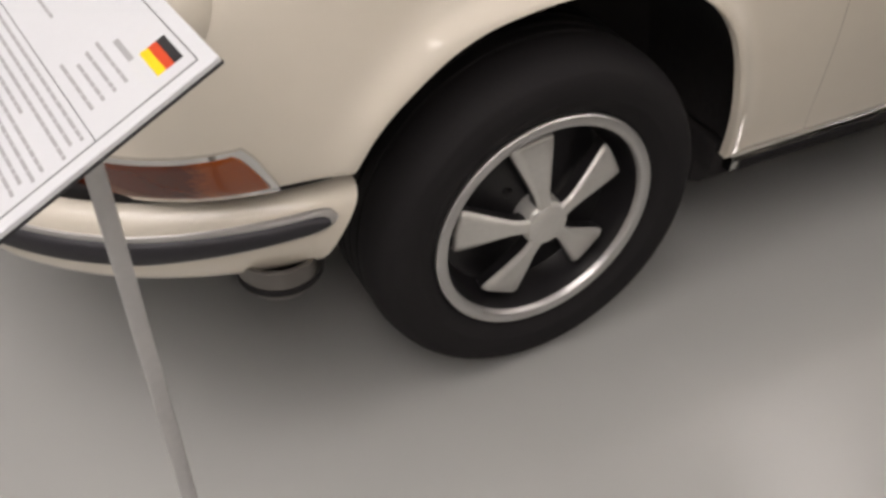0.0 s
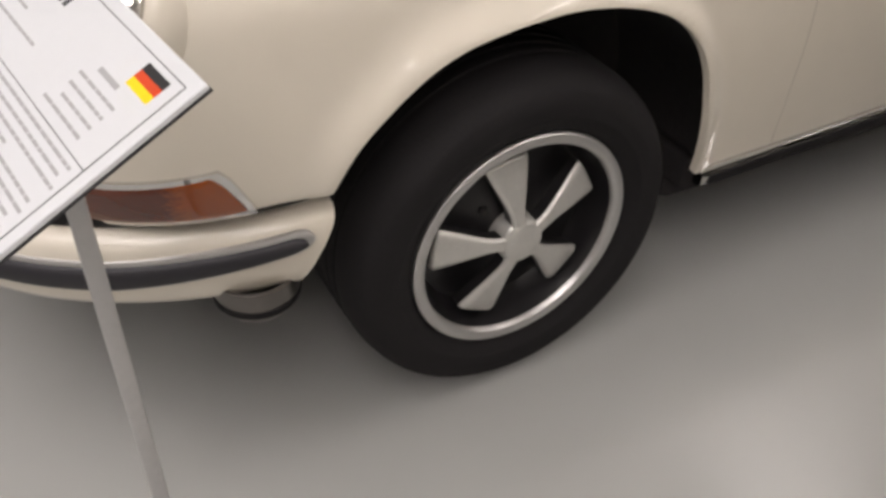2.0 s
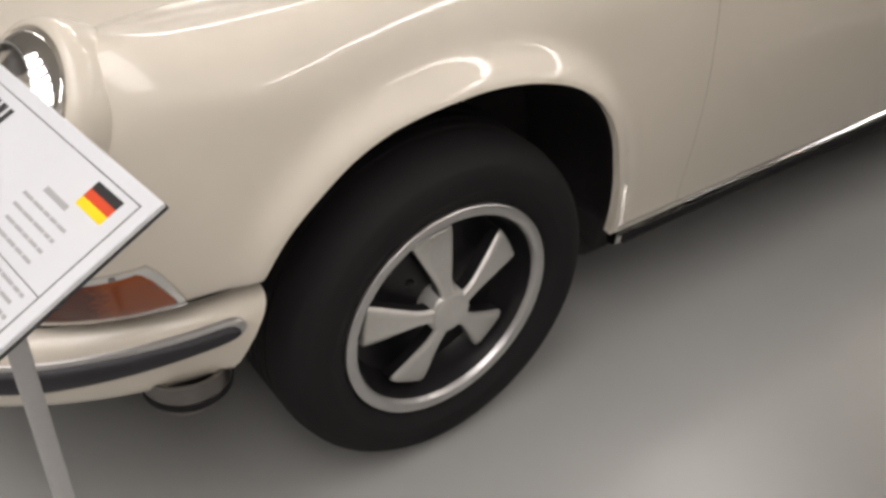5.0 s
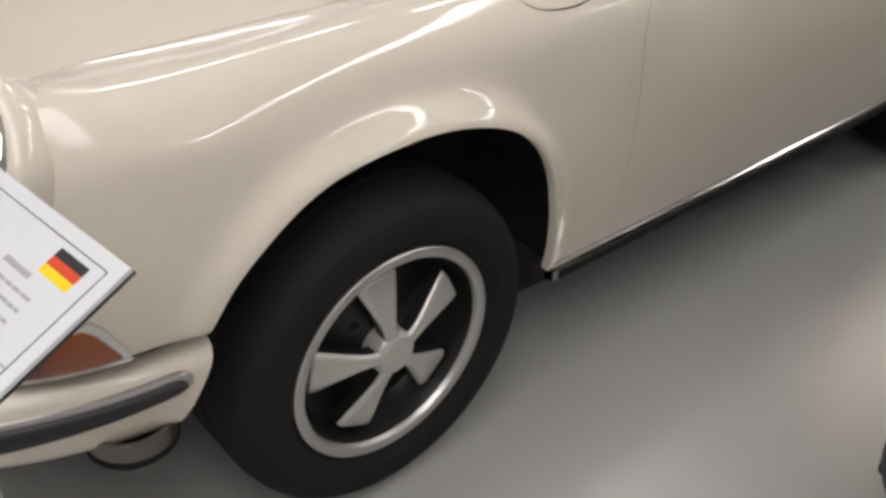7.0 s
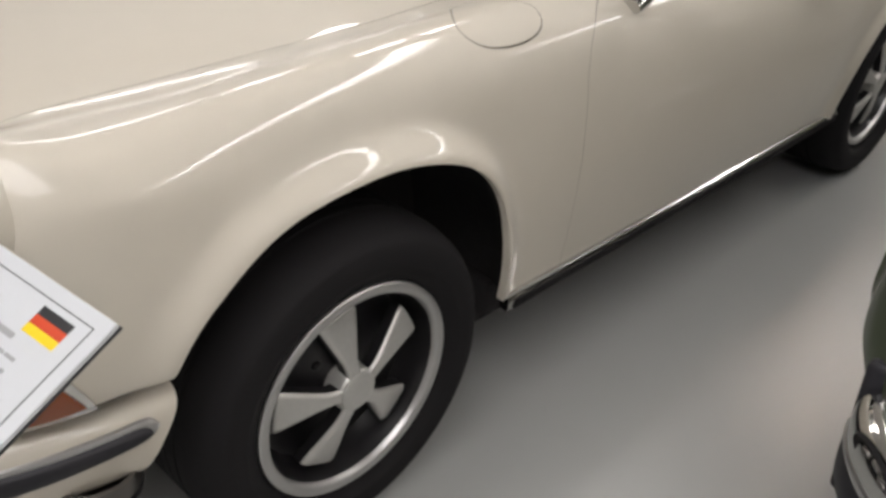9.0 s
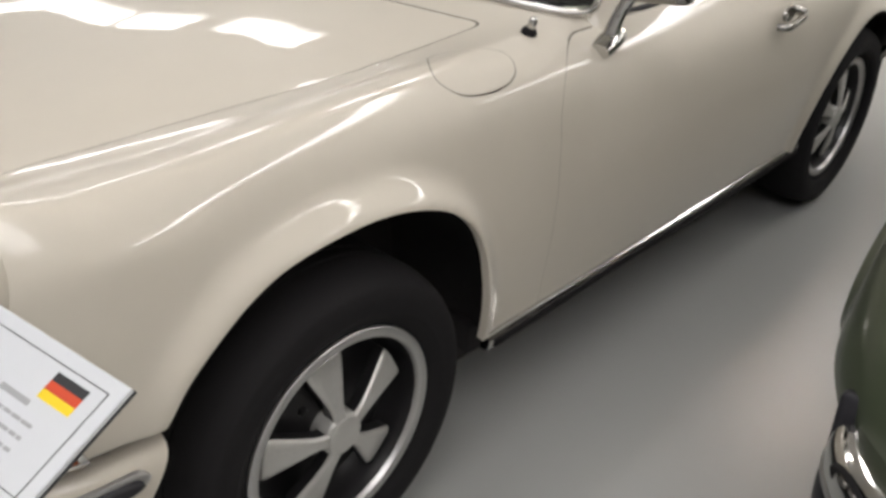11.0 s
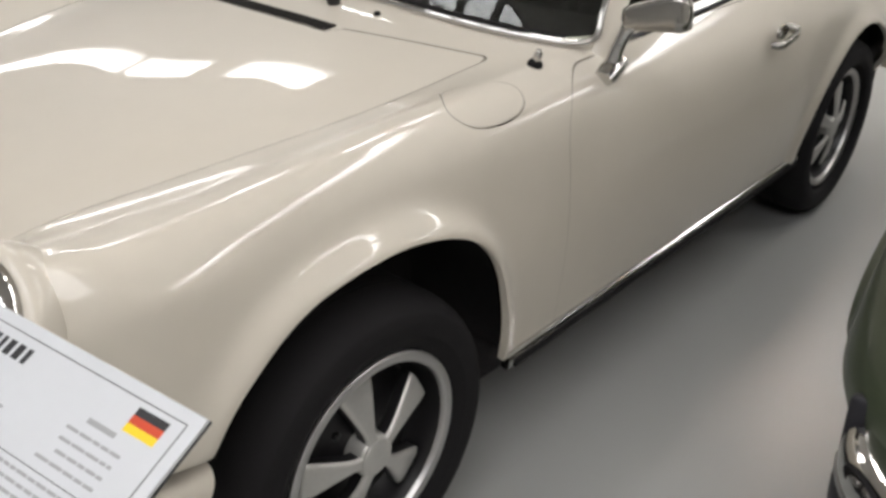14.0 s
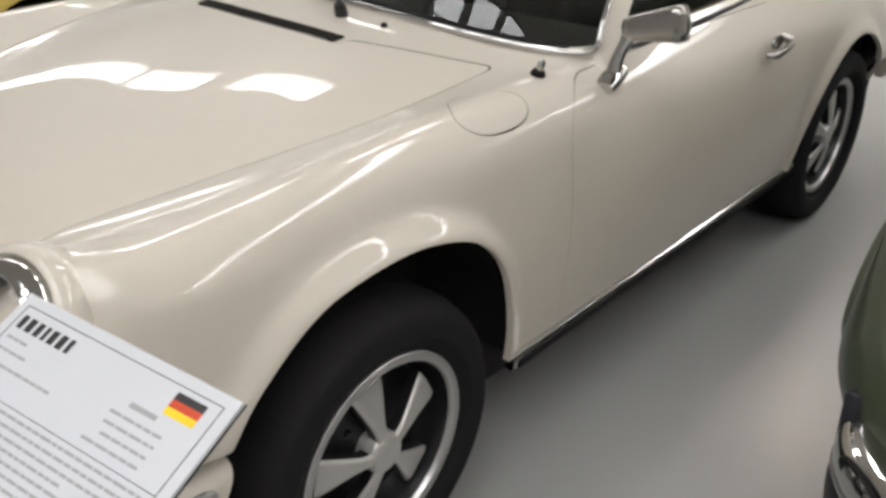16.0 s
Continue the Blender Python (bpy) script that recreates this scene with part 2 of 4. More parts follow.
# rails from sill to centre line: knots of (x, half width) and (x, height)
SILL_W = [(-0.81, 0.7250), (-0.45, 0.7330), (-0.3, 0.7450), (0.4, 0.7560), (1, 0.7570), (2, 0.7570), (2.8, 0.7400), (3.27, 0.7200)]
WAIST_W = [(-0.81, 0.7350), (-0.45, 0.7440), (-0.3, 0.7550), (0.1, 0.7680), (0.5, 0.7690), (1.1, 0.7820), (1.8, 0.7880), (2.3, 0.7880), (2.8, 0.7850), (3.27, 0.7300)]
HIP_W = [(-0.81, 0.7250), (-0.45, 0.7280), (-0.3, 0.7345), (0.1, 0.7440), (0.5, 0.7610), (1.1, 0.7800), (1.8, 0.7850), (2.3, 0.7850), (2.8, 0.7500), (3.27, 0.6800)]
SHOULDER_W = [(-0.81, 0.6750), (-0.5, 0.7050), (-0.3, 0.7090), (0.1, 0.7150), (0.5, 0.7290), (1.1, 0.7400), (1.8, 0.7370), (2.3, 0.7250), (2.8, 0.6700), (3.27, 0.6000)]
CROWN_W = [(-0.81, 0.5900), (-0.5, 0.6180), (-0.3, 0.6324), (0.1, 0.6417), (0.5, 0.6519), (1.1, 0.6600), (1.8, 0.6500), (2.3, 0.6200), (2.8, 0.5500), (3.27, 0.5000)]
LID_EDGE_W = [(-0.81, 0.3800), (-0.46, 0.4250), (-0.2, 0.4740), (0, 0.5050), (0.3, 0.5400), (0.7, 0.5750), (1.5, 0.5700), (2.3, 0.5200), (3.27, 0.4200)]
LID_W = [(-0.81, 0.2300), (-0.3, 0.2500), (0.4, 0.2900), (1.5, 0.3000), (3.27, 0.2500)]
SILL_Z = [(-0.81, 0.4780), (-0.60, 0.4830), (-0.45, 0.5020), (-0.34, 0.5150), (-0.1, 0.4400), (0.05, 0.3600), (0.25, 0.3520), (0.42, 0.3170), (0.5, 0.3050), (1.2, 0.2960), (1.9, 0.2970), (2.3, 0.3800), (2.7, 0.4700), (3.27, 0.4800)]
WAIST_Z = [(-0.81, 0.5000), (-0.65, 0.5450), (-0.45, 0.5495), (-0.2, 0.5666), (0.15, 0.5365), (0.5, 0.5104), (1.2, 0.5000), (1.9, 0.5100), (2.5, 0.5500), (3.27, 0.5400)]
HIP_Z = [(-0.81, 0.5080), (-0.65, 0.5900), (-0.45, 0.7150), (-0.2, 0.7200), (0.15, 0.6930), (0.5, 0.6650), (1.2, 0.6850), (1.9, 0.6900), (2.5, 0.6900), (3.27, 0.6000)]
SHOULDER_Z = [(-0.81, 0.5150), (-0.68, 0.5750), (-0.6, 0.6450), (-0.545, 0.7120), (-0.48, 0.7780), (-0.36, 0.8020), (-0.1, 0.8060), (0.2, 0.8085), (0.5, 0.8110), (1.2, 0.8050), (1.9, 0.8200), (2.5, 0.8000), (3.27, 0.6500)]
CROWN_Z = [(-0.81, 0.5200), (-0.69, 0.5750), (-0.61, 0.6437), (-0.545, 0.7620), (-0.485, 0.8300), (-0.38, 0.8450), (-0.1, 0.8540), (0.3, 0.8700), (0.8, 0.8730), (1.2, 0.8720), (1.9, 0.9000), (2.5, 0.8900), (2.9, 0.8000), (3.27, 0.6800)]
LID_EDGE_Z = [(-0.81, 0.5220), (-0.65, 0.6500), (-0.46, 0.7640), (-0.2, 0.8020), (0, 0.8280), (0.4, 0.8700), (0.8, 0.8970), (1.5, 0.9100), (2.3, 0.9600), (2.7, 0.8900), (3.27, 0.6900)]
LID_Z = [(-0.81, 0.5250), (-0.65, 0.6110), (-0.45, 0.7400), (-0.2, 0.8080), (0, 0.8440), (0.25, 0.8850), (0.44, 0.9070), (0.8, 0.9350), (1.5, 0.9500), (2.3, 1.0200), (2.7, 0.9400), (3.27, 0.6900)]
CENTRE_Z = [(-0.81, 0.5250), (-0.65, 0.6080), (-0.45, 0.7400), (-0.2, 0.8120), (0, 0.8510), (0.25, 0.8935), (0.44, 0.9170), (0.8, 0.9500), (1.5, 0.9700), (2.3, 1.0400), (2.7, 0.9600), (3.27, 0.6900)]
RAIL_W = [SILL_W, WAIST_W, HIP_W, SHOULDER_W, CROWN_W, LID_EDGE_W, LID_W]
RAIL_Z = [SILL_Z, WAIST_Z, HIP_Z, SHOULDER_Z, CROWN_Z, LID_EDGE_Z, LID_Z, CENTRE_Z]
RW = [cubic(*zip(*k)) for k in RAIL_W]
RZ = [cubic(*zip(*k)) for k in RAIL_Z]


# the front arch is no true circle: share of its radius over the angle from the rear, in degrees
ARCH_SHAPE = cubic(*zip((-90, 0.95), (0, 0.950), (12, 0.952), (24, 0.969), (35, 0.999), (45, 1.025), (55, 1.027), (65, 1.010), (76, 0.990), (88, 0.977), (103, 0.980),
                        (114, 1.002), (124, 1.022), (134, 1.034), (145, 1.052), (155, 1.052), (180, 1.05), (270, 0.95)))


def arch_gap(x, z, arch):
    """Distance outside a wheel arch's edge."""
    cx, cz, r = arch
    k = ARCH_SHAPE((np.degrees(np.arctan2(z - cz, x - cx)) + 90) % 360 - 90) if arch == ARCH_F else 1.0
    return np.hypot(x - cx, z - cz) - r * k


def section_matrix(n):
    """Second derivatives of a natural cubic through n evenly spaced values."""
    A, B = np.eye(n), np.zeros((n, n))
    for i in range(1, n - 1):
        A[i, i - 1:i + 2] = 1, 4, 1
        B[i, i - 1:i + 2] = 6, -12, 6
    return np.linalg.solve(A, B)


SECTION = section_matrix(15)


def nose(x):
    a = np.clip((-0.30 - x) / 0.51, 0, 1)
    b = np.clip((x - 2.75) / 0.52, 0, 1)
    return np.clip(1 - a ** 2.6, 0, 1) ** 0.46 * np.clip(1 - b ** 2.6, 0, 1) ** 0.45


def surface(x, v):
    """The body shell: x along the car, v from -1 (left sill) over 0 (centre line) to 1 (right sill)."""
    x, v = np.broadcast_arrays(np.asarray(x, float), np.asarray(v, float))
    f = nose(x)
    w = np.stack([r(x) for r in RW], -1) * f[..., None]
    z = np.stack([r(x) for r in RZ], -1)
    zero = np.zeros_like(x)[..., None]
    ys = np.concatenate([-w, zero, w[..., ::-1]], -1)
    zs = np.concatenate([z, z[..., -2::-1]], -1)
    s = (np.clip(v, -1, 1) + 1) * 7
    i = np.clip(s.astype(int), 0, 13)
    b = s - i
    a = 1 - b

    def at(p):
        m = p @ SECTION.T
        g = lambda q, k: np.take_along_axis(q, k[..., None], -1)[..., 0]
        return g(p, i) * a + g(p, i + 1) * b + ((a ** 3 - a) * g(m, i) + (b ** 3 - b) * g(m, i + 1)) / 6
    y, zz = at(ys), at(zs)
    side = np.clip((np.abs(v) - 0.42) / 0.2, 0, 1)
    for arch, flare in ((ARCH_F, 0.036), (ARCH_R, 0.017)):
        d = arch_gap(x, zz, arch)
        flare = 0.017 + (flare - 0.017) * np.clip((zz - 0.50) / 0.20, 0, 1) - 0.007 * np.clip(-x / 0.12, 0, 1)
        y = y + np.sign(v) * side * flare * np.exp(-(np.clip(d, 0, 9) / 0.034) ** 2)
    # crease where the wings meet the lid
    d = np.abs(y) - HOOD_EDGE(x)
    fade = np.clip((x + 0.62) / 0.2, 0, 1) * np.clip((0.60 - x) / 0.35, 0, 1)
    reach = np.maximum(0.09, RW[4](x) * f - HOOD_EDGE(x))
    t = np.clip(d / reach, 0, 1)
    dip = np.where(d > 0, (1 - t) ** 2, np.clip(1 + d / 0.15, 0, 1) ** 2)
    zz = zz + fade * (0.13 * reach * t * (1 - t) - 0.009 * dip)
    return np.stack([np.broadcast_to(x, y.shape), y, zz], -1)


def surface_normal(x, v):
    e = 1e-3
    dx = surface(np.clip(x + e, X0, X1), v) - surface(np.clip(x - e, X0, X1), v)
    dv = surface(x, np.clip(v + e, -1, 1)) - surface(x, np.clip(v - e, -1, 1))
    n = np.cross(dx, dv)
    return n / np.maximum(np.linalg.norm(n, axis=-1, keepdims=True), 1e-12)


def rounded(px, pz, x0, x1, z0, z1, r_front_top, r):
    """Signed distance to a box with rounded corners, the upper front one with a radius of its own."""
    cx, cz = (x0 + x1) / 2, (z0 + z1) / 2
    rad = np.where((px < cx) & (pz > cz), r_front_top, r)
    qx, qz = np.abs(px - cx) - (x1 - x0) / 2 + rad, np.abs(pz - cz) - (z1 - z0) / 2 + rad
    return np.minimum(np.maximum(qx, qz), 0) + np.hypot(np.maximum(qx, 0), np.maximum(qz, 0)) - rad


FILLER = [tuple(q) for q in polyline([(0.334, -0.200), (0.298, -0.245), (0.291, -0.264), (0.303, -0.283), (0.332, -0.2965), (0.380, -0.3025), (0.428, -0.3020), (0.464, -0.294), (0.484, -0.278),
                                      (0.486, -0.259), (0.470, -0.238), (0.442, -0.215), (0.408, -0.196), (0.372, -0.190), (0.334, -0.200)], 56)][:-1]


def polygon_distance(px, pz, corners):
    """Signed distance to a polygon."""
    d, inside = np.full(px.shape, 9.0), np.zeros(px.shape, bool)
    for (ax, az), (bx, bz) in zip(corners, corners[1:] + corners[:1]):
        ex, ez = bx - ax, bz - az
        k = np.clip(((px - ax) * ex + (pz - az) * ez) / (ex * ex + ez * ez), 0, 1)
        d = np.minimum(d, np.hypot(px - ax - k * ex, pz - az - k * ez))
        inside ^= ((az > pz) != (bz > pz)) & (px < ax + ex * (pz - az) / (ez if abs(ez) > 1e-9 else 1e-9))
    return np.where(inside, -d, d)


def smooth_max(a, b, k=0.03):
    h = np.clip(0.5 + 0.5 * (a - b) / k, 0, 1)
    return b * (1 - h) + a * h + k * h * (1 - h)


def screen_x(y):
    """Line of the windscreen's foot in plan."""
    q = (y / 0.640) ** 2
    return 0.590 + 0.10 * q + 0.09 * q ** 3


HOOD_EDGE = cubic(*zip((-0.81, 0.29), (-0.60, 0.345), (-0.46, 0.372), (-0.33, 0.393), (-0.2, 0.419), (-0.1, 0.445), (0.0, 0.476), (0.1, 0.504), (0.2, 0.524), (0.3, 0.538), (0.6, 0.562)))


def hood_back(y):
    """Rear edge of the front lid in plan."""
    return 0.380 + 0.15 * y * y + 0.33 * np.maximum(0, np.abs(y) - 0.24) + 0.025 * np.clip((np.abs(y) - 0.243) / 0.02, 0, 1)


def region(kind, p, v):
    x, y, z = p[..., 0], p[..., 1], p[..., 2]
    if kind == "arch_front" or kind == "arch_rear":
        arch = ARCH_F if kind == "arch_front" else ARCH_R
        d = arch_gap(x, np.where(z < arch[1], arch[1] + 0.55 * (z - arch[1]), z), arch)
        return np.where(np.abs(v) > 0.45, d, 1.0)
    if kind in ("door_left", "door_right"):
        s = -1 if kind == "door_left" else 1
        d = rounded(x, z, 0.573, 1.655, 0.320, 0.866, 0.14, 0.008)
        return np.where(v * s > 0.40, d, 1.0)
    if kind == "hood":
        side = np.abs(y) - HOOD_EDGE(x)
        back = 0.45 * (x - hood_back(y))     # a wider gap at the back
        front = -0.70 + 0.25 * y * y - x
        return np.where(np.abs(v) < 0.37, smooth_max(smooth_max(side, back, 0.02), front, 0.12), 1.0)
    if kind == "filler_lid":
        d = polygon_distance(x, 0.55 * v, FILLER)
        return np.where((v < -0.3) & (z > 0.76), d, 1.0)
    if kind == "cabin":
        d = smooth_max(np.abs(y) - 0.628, screen_x(y) + 0.012 - x, 0.08)
        return np.where(np.abs(v) < 0.5, smooth_max(d, x - 2.42, 0.2), 1.0)


def body_shell(car, paint):
    nu, nv = 430, 200
    t = np.linspace(0, 1, nu)
    ends = (1 - np.cos(np.pi * t)) / 2
    xs = X0 + (X1 - X0) * (0.75 * t + 0.25 * ends)
    # denser samples towards the nose
    xs = np.unique(np.concatenate([xs, X0 + np.linspace(0.0, 0.05, 14) ** 1.0, X1 - np.linspace(0, 0.05, 8)]))
    nu = len(xs)
    vs = np.linspace(-1, 1, nv + 1)
    U, V = np.meshgrid(xs, vs, indexing="ij")
    U, V = U.copy(), V.copy()
    Uc, Vc = (U[:-1, :-1] + U[1:, 1:]) / 2, (V[:-1, :-1] + V[1:, 1:]) / 2
    Pc = surface(Uc, Vc)
    names = ["arch_front", "arch_rear", "cabin", "door_left", "door_right", "filler_lid", "hood"]
    owner = np.zeros(Uc.shape, int)
    for k, n in enumerate(names, 1):
        owner[(region(n, Pc, Vc) < 0) & (owner == 0)] = k

    def corners(mask):
        m = np.zeros(U.shape, bool)
        m[:-1, :-1] |= mask
        m[1:, :-1] |= mask
        m[:-1, 1:] |= mask
        m[1:, 1:] |= mask
        return m

    def snap(kind, u, v, target):
        for _ in range(6):
            e = 4e-4
            d = region(kind, surface(u, v), v) - target
            du = (region(kind, surface(u + e, v), v) - target - d) / e
            dv = (region(kind, surface(u, v + e), v + e) - target - d) / e
            # world length of a unit step in each parameter
            lv = np.linalg.norm(surface(u, v + e) - surface(u, v), axis=-1) / e + 1e-9
            g = du ** 2 + (dv / lv) ** 2 + 1e-9
            ok = np.abs(d) < 0.05
            u = np.where(ok, u - np.clip(d * du / g, -0.012, 0.012), u)
            v = np.where(ok, v - np.clip(d * dv / lv ** 2 / g, -0.02, 0.02), v)
        return u, v
    gaps = {"door_left": 0.0008, "door_right": 0.0008, "hood": 0.0013, "filler_lid": 0.0011}
    own = corners(owner == 0)
    Ub, Vb = U.copy(), V.copy()
    panels = {}
    for k, n in enumerate(names, 1):
        inside = corners(owner == k)
        edge = inside & own
        idx = np.nonzero(edge)
        bare = n in ("arch_front", "arch_rear", "cabin")
        Ub[idx], Vb[idx] = snap(n, U[idx], V[idx], gaps.get(n, 0.0))
        if not bare:
            Up, Vp = U.copy(), V.copy()
            Up[idx], Vp[idx] = snap(n, U[idx], V[idx], -gaps[n])
            panels[n] = (owner == k, Up, Vp)

    def build(name, mask, Uq, Vq, label, depth):
        use = corners(mask)
        number = -np.ones(U.shape, int)
        number[use] = np.arange(use.sum())
        verts = surface(Uq[use], Vq[use])
        norms = surface_normal(Uq[use], Vq[use])
        i, j = np.nonzero(mask)
        quads = np.stack([number[i, j], number[i + 1, j], number[i + 1, j + 1], number[i, j + 1]], -1)
        # edge fold
        es = {}
        for q in quads.tolist():
            for a, b in zip(q, q[1:] + q[:1]):
                if (b, a) in es:
                    del es[(b, a)]
                else:
                    es[(a, b)] = 1
        rim = sorted({a for e in es for a in e})
        base, far = {}, {}
        extra, extra_n = [], []
        for a in rim:
            base[a] = len(verts) + len(extra)
            extra.append(verts[a] - norms[a] * 0.0006)
            extra_n.append(norms[a])
            far[a] = len(verts) + len(extra)
            extra.append(verts[a] - norms[a] * depth)
            extra_n.append(norms[a])
        faces = quads.tolist() + [[b, a, base[a], base[b]] for a, b in es] + [[base[b], base[a], far[a], far[b]] for a, b in es]
        allv = np.concatenate([verts, np.array(extra)]) if extra else verts
        alln = np.concatenate([norms, np.array(extra_n)]) if extra else norms
        ob = mesh_object(name, allv, faces, paint, car, label, normals=alln)
        # brown puts the shut lines' shade into the folds' colour; the wheel arch folds stay painted
        ob.data.materials.append(M_GAPSHADE)
        slots = np.zeros(len(faces), int)
        for k, (a, b) in enumerate(es, len(quads) + len(es)):
            p = allv[a]
            if min(arch_gap(p[0], p[2], c) for c in (ARCH_F, ARCH_R)) > 0.02:
                slots[k] = 1
        ob.data.polygons.foreach_set("material_index", slots.tolist())
        return ob
    shell = build("body", owner == 0, Ub, Vb, "", 0.016)
    label = {"door_left": "door", "door_right": "door", "filler_lid": "fuel_filler_lid", "hood": "hood"}
    for n, (mask, Up, Vp) in panels.items():
        build(label[n], mask, Up, Vp, "", 0.012)
    return shell


# ---- car parts ----
def wheel(car, place, turn, spoke_angle, bulge):
    rim = part("wheel", lathe_bm([(0.1850, 0.011), (0.183, 0.020), (0.179, 0.035), (0.176, 0.055), (0.165, 0.072), (0.120, 0.074), (0.070, 0.058), (0.045, 0.045), (0.0, 0.045)], 72),
               M_BLACK, car, "five-spoke forged alloy wheel with black centre")
    rim.matrix_basis = pose(*place, 0, 0, turn)
    b = bulge
    prof = [(0.204, 0.016), (0.2085, 0.006), (0.214, 0.003), (0.219, 0.000), (0.222, -0.001), (0.226, -0.004 - b), (0.236, -0.0088 - b), (0.2385, -0.0103 - b),
            (0.241, -0.0102 - b), (0.256, -0.0125 - b), (0.268, -0.012 - b), (0.279, -0.0088 - b), (0.2835, -0.0070 - b), (0.2865, -0.0040 - b), (0.2945, 0.004 - b), (0.3005, 0.0145 - b),
            (0.3045, 0.026 - b), (0.3075, 0.040 - b)]
    y = 0.052
    for g in range(5):          # tread ribs and grooves
        prof += [(0.3098, y), (0.3104, y + 0.012), (0.3100, y + 0.022), (0.3065, y + 0.0235), (0.3065, y + 0.0285)]
        y += 0.030
    prof += [(0.306, y), (0.298, y + 0.012), (0.27, y + 0.024), (0.24, y + 0.02), (0.204, y + 0.006)]
    bm = lathe_bm(prof, 96, closed=True)
    for v in bm.verts:
        if v.co.z < -0.309:
            v.co.z = -0.309
    part("tyre", bm, M_RUBBER, rim, "black rubber tyre")
    part("rim_lip", lathe_bm([(0.204, 0.016), (0.2075, 0.006), (0.2072, 0.001), (0.2045, -0.0012), (0.197, -0.0010), (0.1895, -0.0004), (0.1870, 0.002),
                              (0.1848, 0.012)], 96), M_ALU, rim, "polished outer rim lip")
    # one petal-shaped spoke
    outline = [(0.032, 0.0135), (0.050, 0.0125), (0.065, 0.0145), (0.085, 0.0200), (0.105, 0.0258), (0.125, 0.0316), (0.142, 0.0364), (0.152, 0.0385), (0.1570, 0.0378)]
    rows, ring = [], 9
    bm = bmesh.new()

    def height(r, s):
        return 0.001 + 0.0225 * max(0, (r - 0.036) / 0.12) ** 1.25 + 0.0012 * (1 - s * s)
    for r, w in outline + [(0.1588, 0.0350)]:
        line = []
        for k in range(ring):
            s = 2 * k / (ring - 1) - 1
            edge = abs(s) ** 12
            line.append(bm.verts.new((r + 0.002 * (1 - s * s), height(r, s) + 0.0045 * edge + (0.005 if r > 0.158 else 0), s * w)))
        rows.append(line)
    for a, b in zip(rows, rows[1:]):
        for k in range(ring - 1):
            bm.faces.new((a[k], a[k + 1], b[k + 1], b[k]))
    border = [e for e in bm.edges if e.is_boundary]
    out = bmesh.ops.extrude_edge_only(bm, edges=border)
    for v in out["geom"]:
        if isinstance(v, bmesh.types.BMVert):
            v.co.y += 0.0045
            v.co.z *= 1.035
    border = [e for e in out["geom"] if isinstance(e, bmesh.types.BMEdge) and e.is_boundary]
    out = bmesh.ops.extrude_edge_only(bm, edges=border)
    for v in out["geom"]:
        if isinstance(v, bmesh.types.BMVert):
            v.co.y += 0.022
            v.co.z *= 0.93
            v.co.x = min(v.co.x, 0.159)
        elif isinstance(v, bmesh.types.BMFace):
            v.material_index = 1
    spoke = part("spoke", bm, M_SATIN, rim, "satin silver petal-shaped spoke", angle=60)
    spoke.data.materials.append(M_BLACK)
    for k in range(5):
        o = spoke
        if k:
            o = new("spoke", spoke.data)
            o.parent = rim
        o.matrix_basis = pose(0, 0, 0, 0, -(spoke_angle + 72 * k), 0)
        n = part("lug_nut", lathe_bm([(0.0, 0.026), (0.006, 0.026), (0.0095, 0.029), (0.0105, 0.040), (0.0105, 0.062)], 6), M_BLACK, rim, smooth=False)
        a = radians(spoke_angle + 36 + 72 * k)
        n.location = (0.066 * math.cos(a), 0.024, 0.066 * math.sin(a))
    part("centre_cap", lathe_bm([(0.0, -0.0035), (0.020, -0.0030), (0.033, -0.0015), (0.0365, 0.0005), (0.0372, 0.004), (0.0395, 0.0055), (0.0415, 0.010), (0.042, 0.045)], 48),
         M_SATIN, rim, "satin silver centre cap")
    part("valve", lathe_bm([(0.0, -0.001), (0.0035, 0.0), (0.0035, 0.022)], 10), M_RUBBER, rim).location = (0.170 * math.cos(2.35), 0.018, 0.170 * math.sin(2.35))
    return rim


def nose_plan(n, width, x_end=-0.32, tip=0.58):
    """Left half of the bumper's line in plan, from its end to the centre line."""
    out = []
    for i in range(n + 1):
        a = math.pi / 2 * i / n
        out.append((x_end - tip * math.sin(a) ** (2 / 1.74), -width * max(0.0, math.cos(a)) ** (2 / 2.95)))
    return out


def plan_line(width=0.746, n=160, skip=0.0, x_end=-0.32, tip=0.58):
    half = nose_plan(n, width, x_end, tip)
    pts = np.array(half + [(x, -y) for x, y in half[-2::-1]])
    d = np.concatenate([[0], np.cumsum(np.linalg.norm(np.diff(pts, axis=0), axis=1))])
    s = np.linspace(skip, d[-1] - skip, 2 * n + 1)
    p = np.stack([np.interp(s, d, pts[:, 0]), np.interp(s, d, pts[:, 1])], -1)
    t = np.gradient(p, axis=0)
    t /= np.linalg.norm(t, axis=1, keepdims=True)
    return p, np.stack([t[:, 1], -t[:, 0]], -1) * np.array([[1, 1]]), t, s, d[-1]


